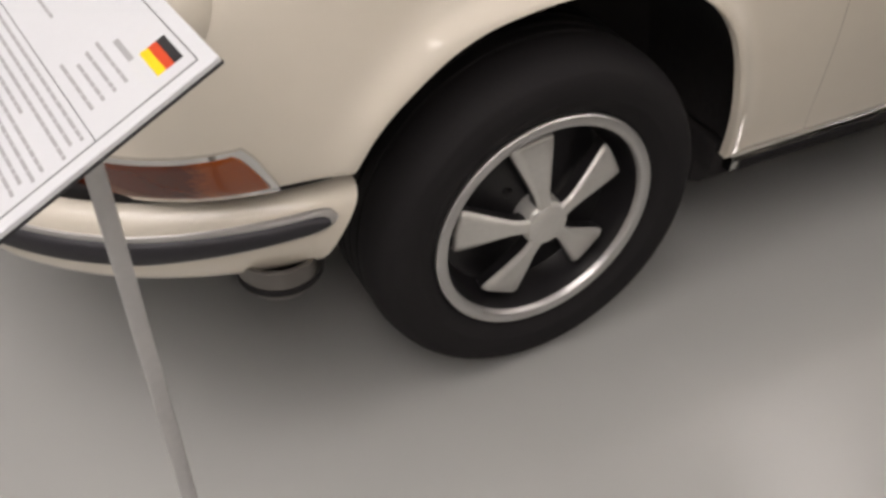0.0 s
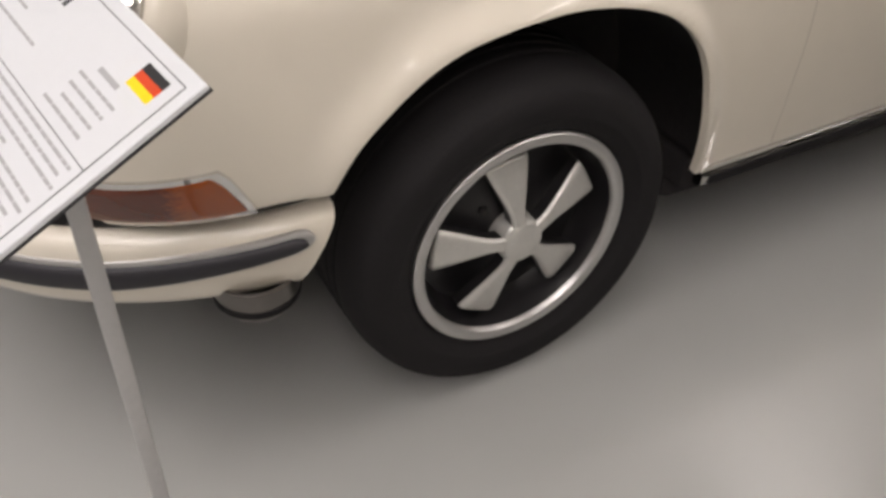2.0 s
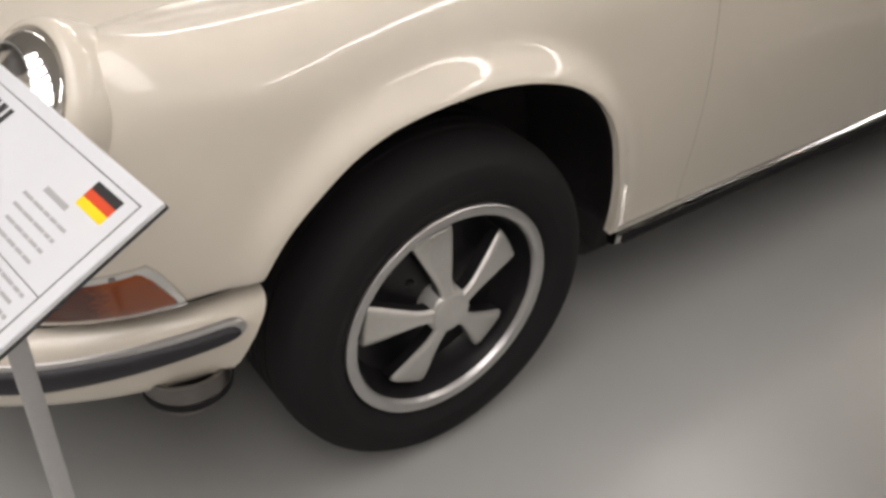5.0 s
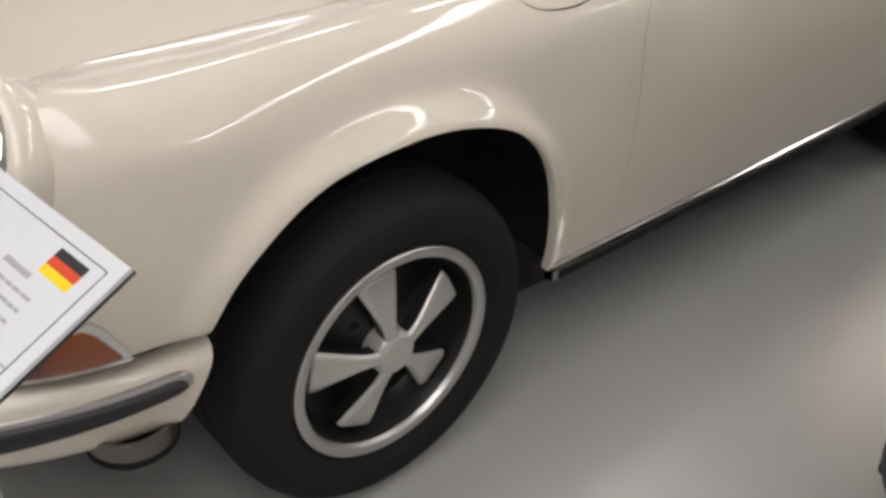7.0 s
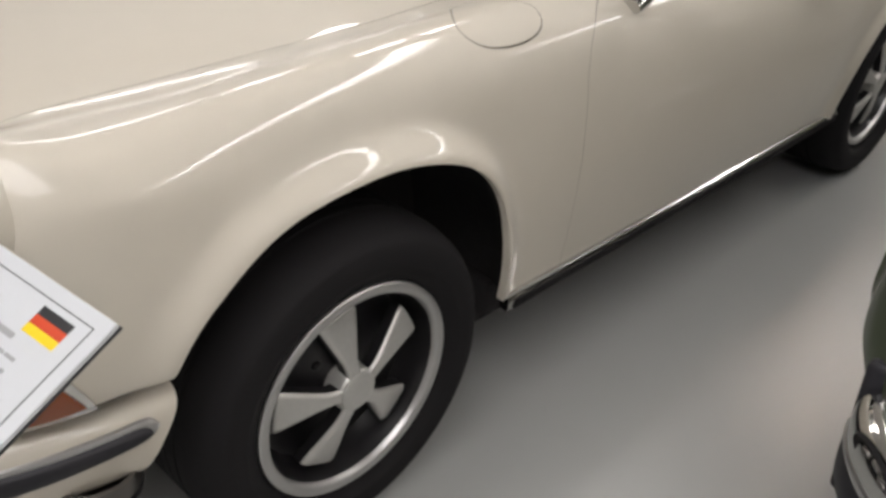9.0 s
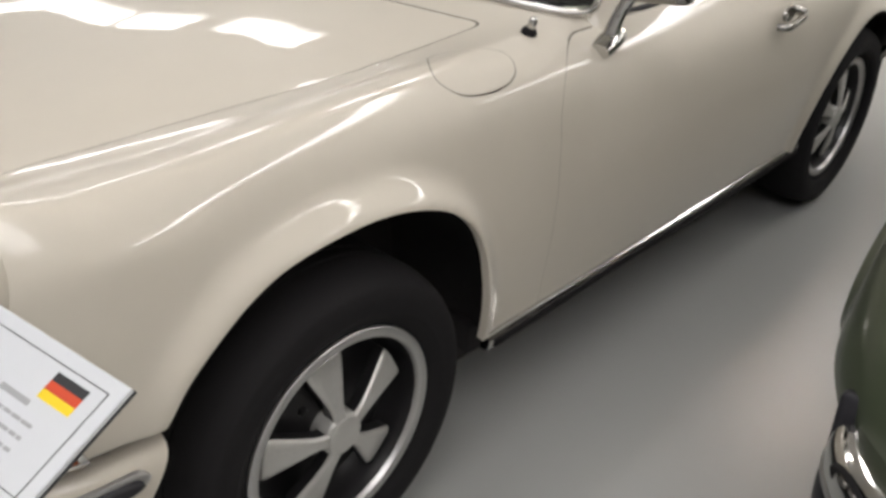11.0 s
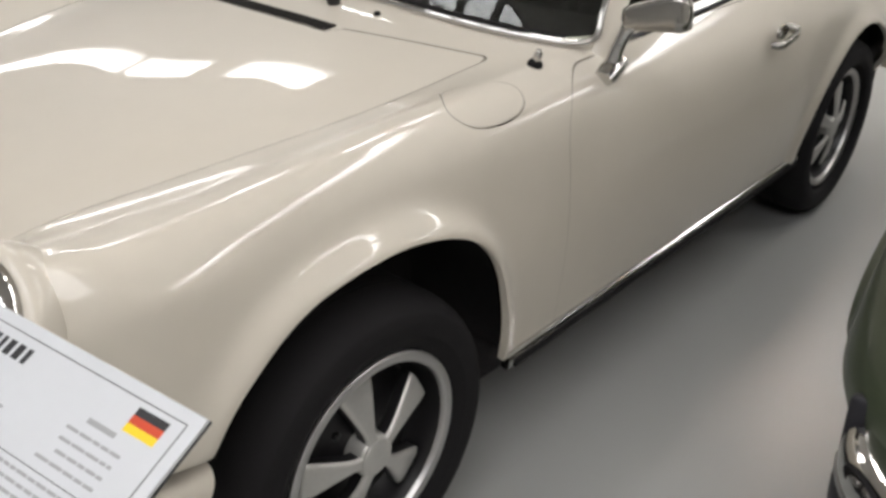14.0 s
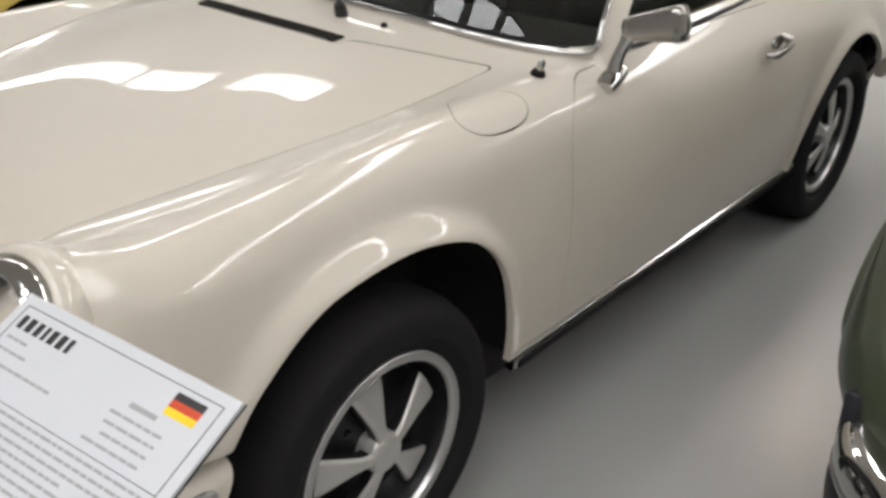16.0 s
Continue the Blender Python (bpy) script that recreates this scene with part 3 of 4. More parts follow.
def bumper_band(name, profile, mat, car, label="", skip=0.0, slant=0.0, taper=0.0, width=0.746, x_end=-0.32, tip=0.58, rise=(0.0, 0.0)):
    """Carries a profile of (outwards, height) round the nose."""
    p, nrm, tan, s, length = plan_line(width, skip=skip, x_end=x_end, tip=tip)
    if nrm[len(nrm) // 2][0] > 0:
        nrm = -nrm
    bm = bmesh.new()
    rings = []
    zs = [z for _, z in profile]
    zm, zh = (max(zs) + min(zs)) / 2, (max(zs) - min(zs)) / 2
    for i in range(len(p)):
        end = min(s[i] - skip, length - skip - s[i])
        sign = 1 if i < len(p) / 2 else -1
        k = 1.0
        if taper:
            q = min(1.0, end / taper)
            k = math.sqrt(max(0.02, 1 - (1 - q) ** 2))
        ring = []
        for o, z in profile:
            sh = slant * max(0, 1 - end / 0.12) * max(0.0, (0.498 - z) / 0.122) ** 1.35
            q = p[i] + nrm[i] * o + tan[i] * sh * sign
            up = max(0.0, min(1.0, (p[i][0] + 0.62) / 0.3))
            lift = rise[1] + (rise[0] - rise[1]) * (zm + (z - zm) * k - min(zs)) / max(1e-6, 2 * zh)
            tilt = -0.0147 + 0.05 * (p[i][0] + 0.5) if x_end > -0.5 else 0.0
            ring.append(bm.verts.new((q[0], q[1], zm + (z - zm) * k + up * lift + tilt)))
        rings.append(ring)
    m = len(profile)
    for a, b in zip(rings, rings[1:]):
        for j in range(m):
            bm.faces.new((a[j], a[(j + 1) % m], b[(j + 1) % m], b[j]))
    bm.faces.new(rings[0][::-1])
    bm.faces.new(rings[-1])
    return part(name, bm, mat, car, label, angle=50)


def front_bumper(car, paint, strip):
    kw = {} if strip else dict(width=0.653, x_end=-0.600, tip=0.27)
    b = bumper_band("front_bumper", [(-0.050, 0.490), (-0.034, 0.4925), (-0.022, 0.4925), (-0.010, 0.4905), (0.000, 0.4855), (0.007, 0.477), (0.011, 0.466), (0.012, 0.452), (0.012, 0.430),
                                     (0.0105, 0.405), (0.007, 0.386), (0.001, 0.375), (-0.010, 0.370), (-0.050, 0.370)], paint, car, slant=0.062 if strip else 0.0, skip=0.0 if strip else 0.020, **kw)
    if strip:
        bumper_band("trim_holder", [(0.009, 0.4105), (0.015, 0.4115), (0.0165, 0.415), (0.0165, 0.459), (0.0150, 0.4625), (0.009, 0.4635)], M_ALU, b, "bright trim holder",
                    skip=0.038, taper=0.030, rise=(0.016, 0.033))
        bumper_band("rubber_strip", [(0.012, 0.4155), (0.021, 0.417), (0.0255, 0.424), (0.0265, 0.436), (0.0255, 0.448), (0.021, 0.4545), (0.012, 0.456)], M_TRIM, b,
                    "dark rubber bumper strip", skip=0.050, taper=0.026, rise=(0.015, 0.034))
    else:
        bumper_band("trim_holder", [(0.006, 0.4105), (0.012, 0.4115), (0.014, 0.415), (0.014, 0.424), (0.012, 0.4275), (0.006, 0.4285)], M_ALU, b, "bright trim holder", skip=0.004, taper=0.01, **kw)
        bumper_band("rubber_strip", [(-0.03, 0.340), (0.004, 0.344), (0.010, 0.354), (0.012, 0.380), (0.012, 0.404), (0.009, 0.411), (-0.03, 0.411)], M_TRIM, b, "dark rubber bumper strip", **kw)
        for side in (-1, 1):
            bm = box_bm(-0.630, -0.545, side * 0.637 - 0.020, side * 0.637 + 0.020, 0.300, 0.525, 0.012, 3)
            for v in bm.verts:
                k = max(0.0, (v.co.z - 0.42) / 0.1)
                v.co.x += (-0.590 - v.co.x) * min(0.85, 0.75 * k)
                v.co.y += side * 0.016 * min(1.0, k)
            part("end_rubber", bm, M_TRIM, b, "black rubber bumper end")
        p, nrm, tan, s, length = plan_line(kw["width"], x_end=kw["x_end"], tip=kw["tip"])
        i = int(np.searchsorted(s, length - 0.150))
        n = Vector((*nrm[i], 0.25)) * (-1 if nrm[len(nrm) // 2][0] > 0 else 1)
        c = Vector((*p[i], 0.462)) + n.normalized() * 0.008
        grille = part("horn_grille", lathe_bm([(0.0, 0.002), (0.026, 0.001), (0.031, -0.003), (0.034, -0.003), (0.036, 0.004)], 32), M_RUBBER, b, "black oval horn grille")
        grille.matrix_basis = disc_frame(c, n) @ Matrix.Diagonal((1.75, 1, 0.9, 1))
        for k in range(5):
            petal = part("grille_petal", lathe_bm([(0.0, -0.004), (0.006, -0.003), (0.0075, 0.001)], 12), M_DULL, grille)
            petal.location = (0.016 * math.cos(k * 1.2566), 0, 0.016 * math.sin(k * 1.2566))
    if strip:
        bumper_band("bumper_seal", [(-0.07, 0.494), (-0.022, 0.493), (-0.0175, 0.5020), (-0.0210, 0.5135), (-0.07, 0.5135)], M_RUBBER, car, "black bumper seal", skip=0.03, width=0.739)
    return b


def z_to_v(x, z):
    """The left side's v at a height, for points on the flank."""
    lo, hi = -np.ones_like(x), np.full_like(x, -0.45)
    for _ in range(30):
        mid = (lo + hi) / 2
        low = surface(x, mid)[..., 2] < z
        lo, hi = np.where(low, mid, lo), np.where(low, hi, mid)
    return (lo + hi) / 2


def skin_patch(name, xz, lift, depth, mat, parent, label=""):
    """A raised piece that lies on the left flank: xz is a grid of x and height."""
    xz = np.asarray(xz, float)
    v = z_to_v(xz[..., 0], xz[..., 1])
    p, n = surface(xz[..., 0], v), surface_normal(xz[..., 0], v)
    a, b = xz.shape[:2]
    top, low = p + n * np.asarray(lift)[..., None], p - n * depth
    verts = np.concatenate([top.reshape(-1, 3), low.reshape(-1, 3)])
    idx = lambda i, j, k=0: k * a * b + i * b + j
    faces = [[idx(i, j), idx(i + 1, j), idx(i + 1, j + 1), idx(i, j + 1)] for i in range(a - 1) for j in range(b - 1)]
    ring = [(i, 0) for i in range(a)] + [(a - 1, j) for j in range(1, b)] + [(i, b - 1) for i in range(a - 2, -1, -1)] + [(0, j) for j in range(b - 2, 0, -1)]
    for (i, j), (k, l) in zip(ring, ring[1:] + ring[:1]):
        faces.append([idx(i, j), idx(i, j, 1), idx(k, l, 1), idx(k, l)])
    bm = bmesh.new()
    me = bpy.data.meshes.new("tmp")
    me.from_pydata([tuple(q) for q in verts.tolist()], [], faces)
    bm.from_mesh(me)
    bpy.data.meshes.remove(me)
    return part(name, bm, mat, parent, label, angle=50)


def indicator(car):
    def grid(inset, na=60, nb=14):
        g = np.zeros((na + 1, nb + 1, 2))
        for i in range(na + 1):
            for j in range(nb + 1):
                t, s = j / nb, i / na
                top = 0.580 - 0.028 * min(1, s * 1.5) ** 0.8
                low = 0.510 - 0.040 * s ** 0.8
                z = low + inset * 0.6 + (top - low - 1.6 * inset) * t
                back = -0.430 - inset * 1.3 - 0.036 * max(0, t) ** 1.1 - 0.007 * max(0, t - 0.7) ** 2 * 11
                front = -0.715 + inset * 0.6
                x = back + (front - back) * s
                g[i, j] = x, z
        return g
    lamp = skin_patch("indicator_lamp", grid(0.0), np.full((61, 15), 0.0065), 0.004, M_CHROME, car, "wraparound amber indicator in a chrome frame")
    g = grid(0.0095)
    lift = np.full((61, 15), 0.0068)
    lift[:, 1:-1] += 0.0025
    skin_patch("lens", g, lift, 0.002, M_AMBER, lamp, "amber plastic lens")
    return lamp


def disc_frame(c, n, up=(0, 0, 1)):
    """A pose whose -y axis points along n."""
    y = -Vector(n).normalized()
    x = y.cross(Vector(up)).normalized()
    z = x.cross(y)
    m = Matrix((x, y, z)).transposed().to_4x4()
    m.translation = c
    return m


def headlamp(car, side, paint, out=0.592):
    c, n = (-0.555, out * side, 0.776), (-0.88, 0.150 * side, 0.47)
    ring = part("headlamp", lathe_bm([(0.068, 0.006), (0.069, -0.014), (0.0705, -0.0185), (0.0735, -0.0195), (0.0760, -0.0165), (0.0800, -0.0120), (0.0885, -0.004), (0.0920, 0.004), (0.0930, 0.014), (0.0920, 0.060)], 64),
                M_CHROME, car, "round headlamp with a broad chrome ring")
    ring.matrix_basis = disc_frame(c, n)
    part("lamp_bucket", lathe_bm([(0.0900, 0.030), (0.0945, 0.012), (0.0985, 0.0085), (0.1030, 0.0095), (0.1085, 0.0140), (0.1130, 0.0230), (0.1155, 0.0380), (0.1155, 0.060), (0.110, 0.10)], 72),
         paint, ring, "body-coloured lamp surround")
    part("ring_screw", lathe_bm([(0.0, -0.003), (0.004, -0.002), (0.005, 0.002)], 12), M_BLACK, ring).location = (0.0, -0.012, -0.088)
    part("reflector", lathe_bm([(0.069, 0.0), (0.064, 0.030), (0.052, 0.050), (0.030, 0.060), (0.0, 0.062)], 48), M_DULL, ring)
    part("bulb", lathe_bm([(0.0, 0.012), (0.008, 0.016), (0.010, 0.028), (0.008, 0.055)], 16), M_ALU, ring)
    part("lamp_glass", lathe_bm([(0.0, -0.026), (0.03, -0.024), (0.052, -0.018), (0.063, -0.013), (0.0685, -0.008), (0.0685, -0.005), (0.063, -0.009), (0.052, -0.014), (0.03, -0.020), (0.0, -0.022)], 48),
         M_LENS, ring, "clear headlamp glass").visible_shadow = False
    return ring


def curve_tube(name, points, r, mat, car, n=60, k=1.0, label="", sides=10):
    return part(name, sweep_bm([tuple(p) for p in polyline(points, n)], disc(r, sides, k)), mat, car, label, angle=60)


def ws_base(a):
    return Vector((screen_x(0.640 * a) - 0.002, 0.668 * a, 0.934 - 0.052 * a * a))


def ws_top(a):
    return Vector((1.115 + 0.075 * a * a, 0.545 * a, 1.330 - 0.045 * a * a))


def patch(name, f, na, nb, thick, mat, car, label=""):
    """A curved sheet of some thickness over (a, b) in -1..1 and 0..1."""
    P = [[Vector(f(2 * i / na - 1, j / nb)) for j in range(nb + 1)] for i in range(na + 1)]
    bm = bmesh.new()
    sheets = []
    for k in (0, 1):
        rows = []
        for i in range(na + 1):
            row = []
            for j in range(nb + 1):
                e1 = P[min(i + 1, na)][j] - P[max(i - 1, 0)][j]
                e2 = P[i][min(j + 1, nb)] - P[i][max(j - 1, 0)]
                nrm = e1.cross(e2).normalized()
                row.append(bm.verts.new(P[i][j] + nrm * thick * k))
            rows.append(row)
        sheets.append(rows)
        for i in range(na):
            for j in range(nb):
                q = (rows[i][j], rows[i + 1][j], rows[i + 1][j + 1], rows[i][j + 1])
                bm.faces.new(q if k else q[::-1])
    A, B = sheets
    for i in range(na):
        for j in (0, nb):
            bm.faces.new((A[i][j], A[i + 1][j], B[i + 1][j], B[i][j]))
    for j in range(nb):
        for i in (0, na):
            bm.faces.new((A[i][j], A[i][j + 1], B[i][j + 1], B[i][j]))
    return part(name, bm, mat, car, label, angle=50)


def greenhouse(car, paint):
    def ws(a, b):
        p = ws_base(a * 0.985).lerp(ws_top(a * 0.985), b)
        return p + Vector((-0.035, 0, 0.03)) * (4 * b * (1 - b)) * (1 - 0.6 * a * a)

    def rear_top(a):
        return Vector((2.02 - 0.03 * a * a, 0.50 * a, 1.262 - 0.045 * a * a))

    def rear_base(a):
        return Vector((2.46 - 0.08 * a * a, 0.50 * a, 1.012 - 0.03 * a * a))
    glass = patch("windscreen", ws, 24, 12, -0.005, M_GLASS, car, "curved glass windscreen")
    glass.visible_shadow = False
    patch("roof", lambda a, b: ws_top(a).lerp(rear_top(a), b) + Vector((0, 0, 0.075)) * (4 * b * (1 - b)), 24, 24, -0.02, paint, car)
    g = patch("rear_window", lambda a, b: rear_top(a * 0.98).lerp(rear_base(a * 0.98), b) + Vector((0.02, 0, 0.03)) * (4 * b * (1 - b)), 16, 8, -0.005, M_GLASS, car)
    g.visible_shadow = False
    # windscreen trim: base line, sides and top
    loop = [ws(1 * a, 0) + Vector((-0.012, 0, 0.004)) for a in np.linspace(-0.94, 0.94, 41)]
    right = [ws(1.0, b) + Vector((-0.004, 0.012, 0)) for b in np.linspace(0.045, 0.96, 14)]
    top = [ws(-a, 1) + Vector((0, 0, 0.006)) for a in np.linspace(-0.95, 0.95, 21)]
    left = [ws(-1.0, b) + Vector((-0.004, -0.012, 0)) for b in np.linspace(0.96, 0.045, 14)]
    ring = loop + right + top + left
    ring.append(ring[0])
    part("windscreen_trim", sweep_bm([tuple(p) for p in polyline(ring, 240)], disc(0.0080, 10), up=(-0.6, 0, 0.8), caps=False), M_CHROME, car, "bright chrome windscreen surround", angle=60)
    seal = [p + Vector((0.014, 0, 0.004)) for p in loop]
    part("windscreen_seal", sweep_bm([tuple(p) for p in polyline(seal, 80)], disc(0.010, 8), up=(-0.6, 0, 0.8)), M_RUBBER, car, angle=60)
    for s in (-1, 1):
        p = [ws_base(s) + Vector((-0.03, 0.000 * s, -0.10)), ws_base(s) + Vector((0.022, -0.002 * s, -0.01)), ws_base(s).lerp(ws_top(s), 0.45) + Vector((0.004, 0.010 * s, 0.012)), ws_top(s) + Vector((0.03, 0.004 * s, -0.002)),
             (1.60, 0.535 * s, 1.322), (1.98, 0.53 * s, 1.235), (2.30, 0.56 * s, 1.05), (2.55, 0.58 * s, 0.90)]
        part("pillar", sweep_bm([tuple(q) for q in polyline(p, 60)], [(-0.013, -0.024), (0.013, -0.024), (0.016, 0.0), (0.012, 0.022), (-0.012, 0.022), (-0.016, 0.0)],
                                up=(0, -0.5 * s, 0.8)), paint, car, angle=60)
        b = [(1.60, 0.645 * s, 0.85), (1.64, 0.60 * s, 1.08), (1.66, 0.535 * s, 1.31)]
        part("pillar", sweep_bm([tuple(q) for q in polyline(b, 16)], disc(0.02, 8), up=(1, 0, 0)), paint, car, angle=60)
        # door and quarter glass
        def side_glass(x0, x1, xt0, xt1):
            def f(a, bb):
                k = (a + 1) / 2
                lo = Vector((x0 + (x1 - x0) * k, 0.640 * s, 0.855))
                hi = Vector((xt0 + (xt1 - xt0) * k, 0.540 * s, 1.300 - 0.05 * max(0, (xt0 + (xt1 - xt0) * k - 1.5)) * 2))
                return lo.lerp(hi, bb) + Vector((0, 0.02 * s, 0)) * (4 * bb * (1 - bb))
            g = patch("side_window", f, 12, 6, 0.004, M_DARKGLASS, car)
            g.visible_shadow = False
        side_glass(0.90, 1.58, 1.16, 1.63)
        side_glass(1.65, 2.25, 1.69, 1.98)
        curve_tube("belt_trim", [(0.86, 0.657 * s, 0.868), (1.2, 0.667 * s, 0.872), (1.6, 0.660 * s, 0.880)], 0.0065, M_TRIM, car, 30)
        part("window_channel", box_bm(0.88, 1.62, min(0.63 * s, 0.652 * s), max(0.63 * s, 0.652 * s), 0.82, 0.868, 0.003), M_RUBBER, car)
    # interior
    part("cabin_tub", box_bm(0.62, 2.45, -0.63, 0.63, 0.30, 0.34), M_INTERIOR, car)
    for s in (-1, 1):
        part("inner_panel", box_bm(0.55, 2.5, min(0.61 * s, 0.64 * s), max(0.61 * s, 0.64 * s), 0.32, 0.845), M_INTERIOR, car)
    part("bulkhead", box_bm(0.56, 0.60, -0.62, 0.62, 0.30, 0.80), M_INTERIOR, car)
    part("bulkhead", box_bm(2.42, 2.46, -0.60, 0.60, 0.30, 0.86), M_INTERIOR, car)
    part("dashboard", patch_bm(lambda a, b: (0.645 + 0.15 * a * a + 0.36 * b, 0.622 * a, 0.892 - 0.030 * a * a + 0.030 * math.sin(math.pi * b) - 0.05 * b ** 3), 20, 10, 0.06), M_INTERIOR, car,
         "black padded dashboard", angle=60)
    curve_tube("steering_wheel", [(1.13 + 0.05 * math.sin(t), -0.33 + 0.19 * math.cos(t), 0.86 + 0.18 * math.sin(t)) for t in np.linspace(0, 2 * math.pi, 25)], 0.012, M_INTERIOR, car, 72)
    for y in (-0.32, 0.32):
        part("seat", box_bm(1.32, 1.75, y - 0.22, y + 0.22, 0.34, 0.50, 0.05, 3), M_INTERIOR, car)
        bm = box_bm(-0.06, 0.06, y - 0.22, y + 0.22, 0.0, 0.62, 0.05, 3)
        bmesh.ops.transform(bm, matrix=pose(1.78, 0, 0.46, 0, 14, 0), verts=bm.verts)
        part("seat_back", bm, M_INTERIOR, car)


def patch_bm(f, na, nb, depth):
    bm = bmesh.new()
    rows = [[bm.verts.new(f(2 * i / na - 1, j / nb)) for j in range(nb + 1)] for i in range(na + 1)]
    for i in range(na):
        for j in range(nb):
            bm.faces.new((rows[i][j], rows[i + 1][j], rows[i + 1][j + 1], rows[i][j + 1]))
    out = bmesh.ops.extrude_edge_only(bm, edges=[e for e in bm.edges if e.is_boundary])
    for v in out["geom"]:
        if isinstance(v, bmesh.types.BMVert):
            v.co.z -= depth
    return bm


def wheel_wells(car):
    for cx, cz, r in (ARCH_F, ARCH_R):
        for s in (-1, 1):
            bm = bmesh.new()
            arc = np.linspace(-math.radians(6), math.radians(158 if cx < 1 else 186), 40)
            prof = [(r + 0.030, 0.722), (r + 0.045, 0.69), (r + 0.04, 0.46), (r - 0.03, 0.42), (0.10, 0.41)]
            rows = [[bm.verts.new((cx + q * math.cos(a), s * y, max(0.33 if math.cos(a) < 0 and cx < 1 else 0.27, cz + q * math.sin(a)))) for q, y in prof] for a in arc]
            for a, b in zip(rows, rows[1:]):
                for k in range(len(prof) - 1):
                    bm.faces.new((a[k], a[k + 1], b[k + 1], b[k]))
            part("wheel_well", bm, M_DARK, car, "dark wheel arch liner")
    # floor pans, hung low to block light under the car
    part("floor_pan", box_bm(-0.30, 2.9, -0.40, 0.40, 0.14, 0.24, 0.02), M_DARK, car)
    bm = box_bm(0.42, 1.88, -0.655, 0.655, 0.16, 0.26, 0.03)
    for v in bm.verts:          # lowered towards the rear to deepen the shade under the sills
        v.co.z -= 0.05 * (v.co.x - 0.42) / 1.46
    part("floor_pan", bm, M_DARK, car)
    part("nose_pan", box_bm(-0.70, -0.42, -0.42, 0.42, 0.36, 0.40, 0.02), M_DARK, car)
    part("tail_pan", box_bm(2.62, 3.15, -0.60, 0.60, 0.34, 0.40, 0.02), M_DARK, car)
    for s in (-1, 1):
        # dark box added behind the rear wheel to shut light out of the arch
        part("dark_filler", box_bm(2.57, 2.82, min(0.42 * s, 0.715 * s), max(0.42 * s, 0.715 * s), 0.30, 0.60, 0.03), M_DARK, car)
        part("rocker", box_bm(0.42, 1.90, min(0.56 * s, 0.700 * s), max(0.56 * s, 0.700 * s), 0.225, 0.300, 0.015), M_DARK, car)


def sill_trim(car, s):
    y = 0.757 * s
    prof = [(-0.010, -0.018), (0.004, -0.018), (0.011, -0.014), (0.012, 0.004), (0.009, 0.012), (0.002, 0.016), (-0.010, 0.017)]
    if s < 0:
        prof = [(-a, b) for a, b in prof]
    pts = [(0.392, y + 0.003 * s, 0.308), (0.9, y + 0.001 * s, 0.303), (1.5, y + 0.005 * s, 0.301), (1.925, y + 0.004 * s, 0.303)]
    prof2 = [(-a, b) for a, b in prof]
    trim = part("sill_trim", sweep_bm([tuple(p) for p in polyline(pts, 60)], prof2), M_CHROME, car, "chrome sill strip with dark inlay", angle=50)
    line = [(0.410, y + 0.0150 * s, 0.302), (0.9, y + 0.0135 * s, 0.297), (1.5, y + 0.0175 * s, 0.295), (1.915, y + 0.0165 * s, 0.297)]
    part("inlay", sweep_bm([tuple(p) for p in polyline(line, 60)], [(-0.002, -0.0105), (0.002, -0.0095), (0.002, 0.0085), (-0.002, 0.0095)]), M_RUBBER, trim, angle=60)
    return trim


def door_mirror(car):
    mirror = part("door_mirror", sweep_bm([tuple(p) for p in polyline([(0.728, -0.722, 0.834), (0.765, -0.719, 0.848), (0.800, -0.715, 0.856)], 14)],
                                          [(0.026 * math.copysign(abs(math.cos(t)) ** 0.85, math.cos(t)), 0.019 * math.copysign(abs(math.sin(t)) ** 0.85, math.sin(t))) for t in np.linspace(0, 2 * math.pi, 25)[:-1]],
                                          scale=[0.72 + 0.28 * math.sin(math.pi * (0.15 + 0.7 * i / 13)) for i in range(14)]), M_CHROME, car, "chrome door mirror", angle=70)
    part("stem", sweep_bm([tuple(p) for p in polyline([(0.765, -0.718, 0.855), (0.772, -0.724, 0.892), (0.780, -0.737, 0.932), (0.787, -0.752, 0.965)], 14)],
                          [(0.017 * math.cos(t), 0.013 * math.sin(t)) for t in np.linspace(0, 2 * math.pi, 13)[:-1]], up=(1, 0, 0), scale=[1.15 - 0.35 * math.sin(math.pi * i / 13) for i in range(14)]), M_CHROME, mirror, angle=70)
    # head: a rounded shell that narrows towards the stem
    bm = bmesh.new()
    rows = []
    for i in range(19):
        t = i / 18
        y = 0.072 - 0.144 * t
        cap = max(0.02, 1 - abs(2 * t - 1) ** 9) ** 0.36
        k = (0.58 + 0.42 * min(1, t / 0.85)) * cap
        row = []
        for j in range(32):
            a = 2 * math.pi * j / 32
            ca, sa = math.cos(a), math.sin(a)
            e = 0.42
            x = 0.034 * math.copysign(abs(ca) ** e, ca)
            row.append(bm.verts.new((x * k * (1.0 if ca < 0 else 0.8), y, 0.040 * k * math.copysign(abs(sa) ** e, sa) * (1 + 0.10 * ca))))
        rows.append(row)
    for a, b in zip(rows, rows[1:]):
        for j in range(32):
            bm.faces.new((a[j], a[(j + 1) % 32], b[(j + 1) % 32], b[j]))
    bm.faces.new(rows[0][::-1])
    bm.faces.new(rows[-1])
    bmesh.ops.transform(bm, matrix=pose(0.772, -0.803, 0.976, -13, 8, 12), verts=bm.verts)
    part("mirror_head", bm, M_DARKCHROME, mirror, angle=60)
    return mirror


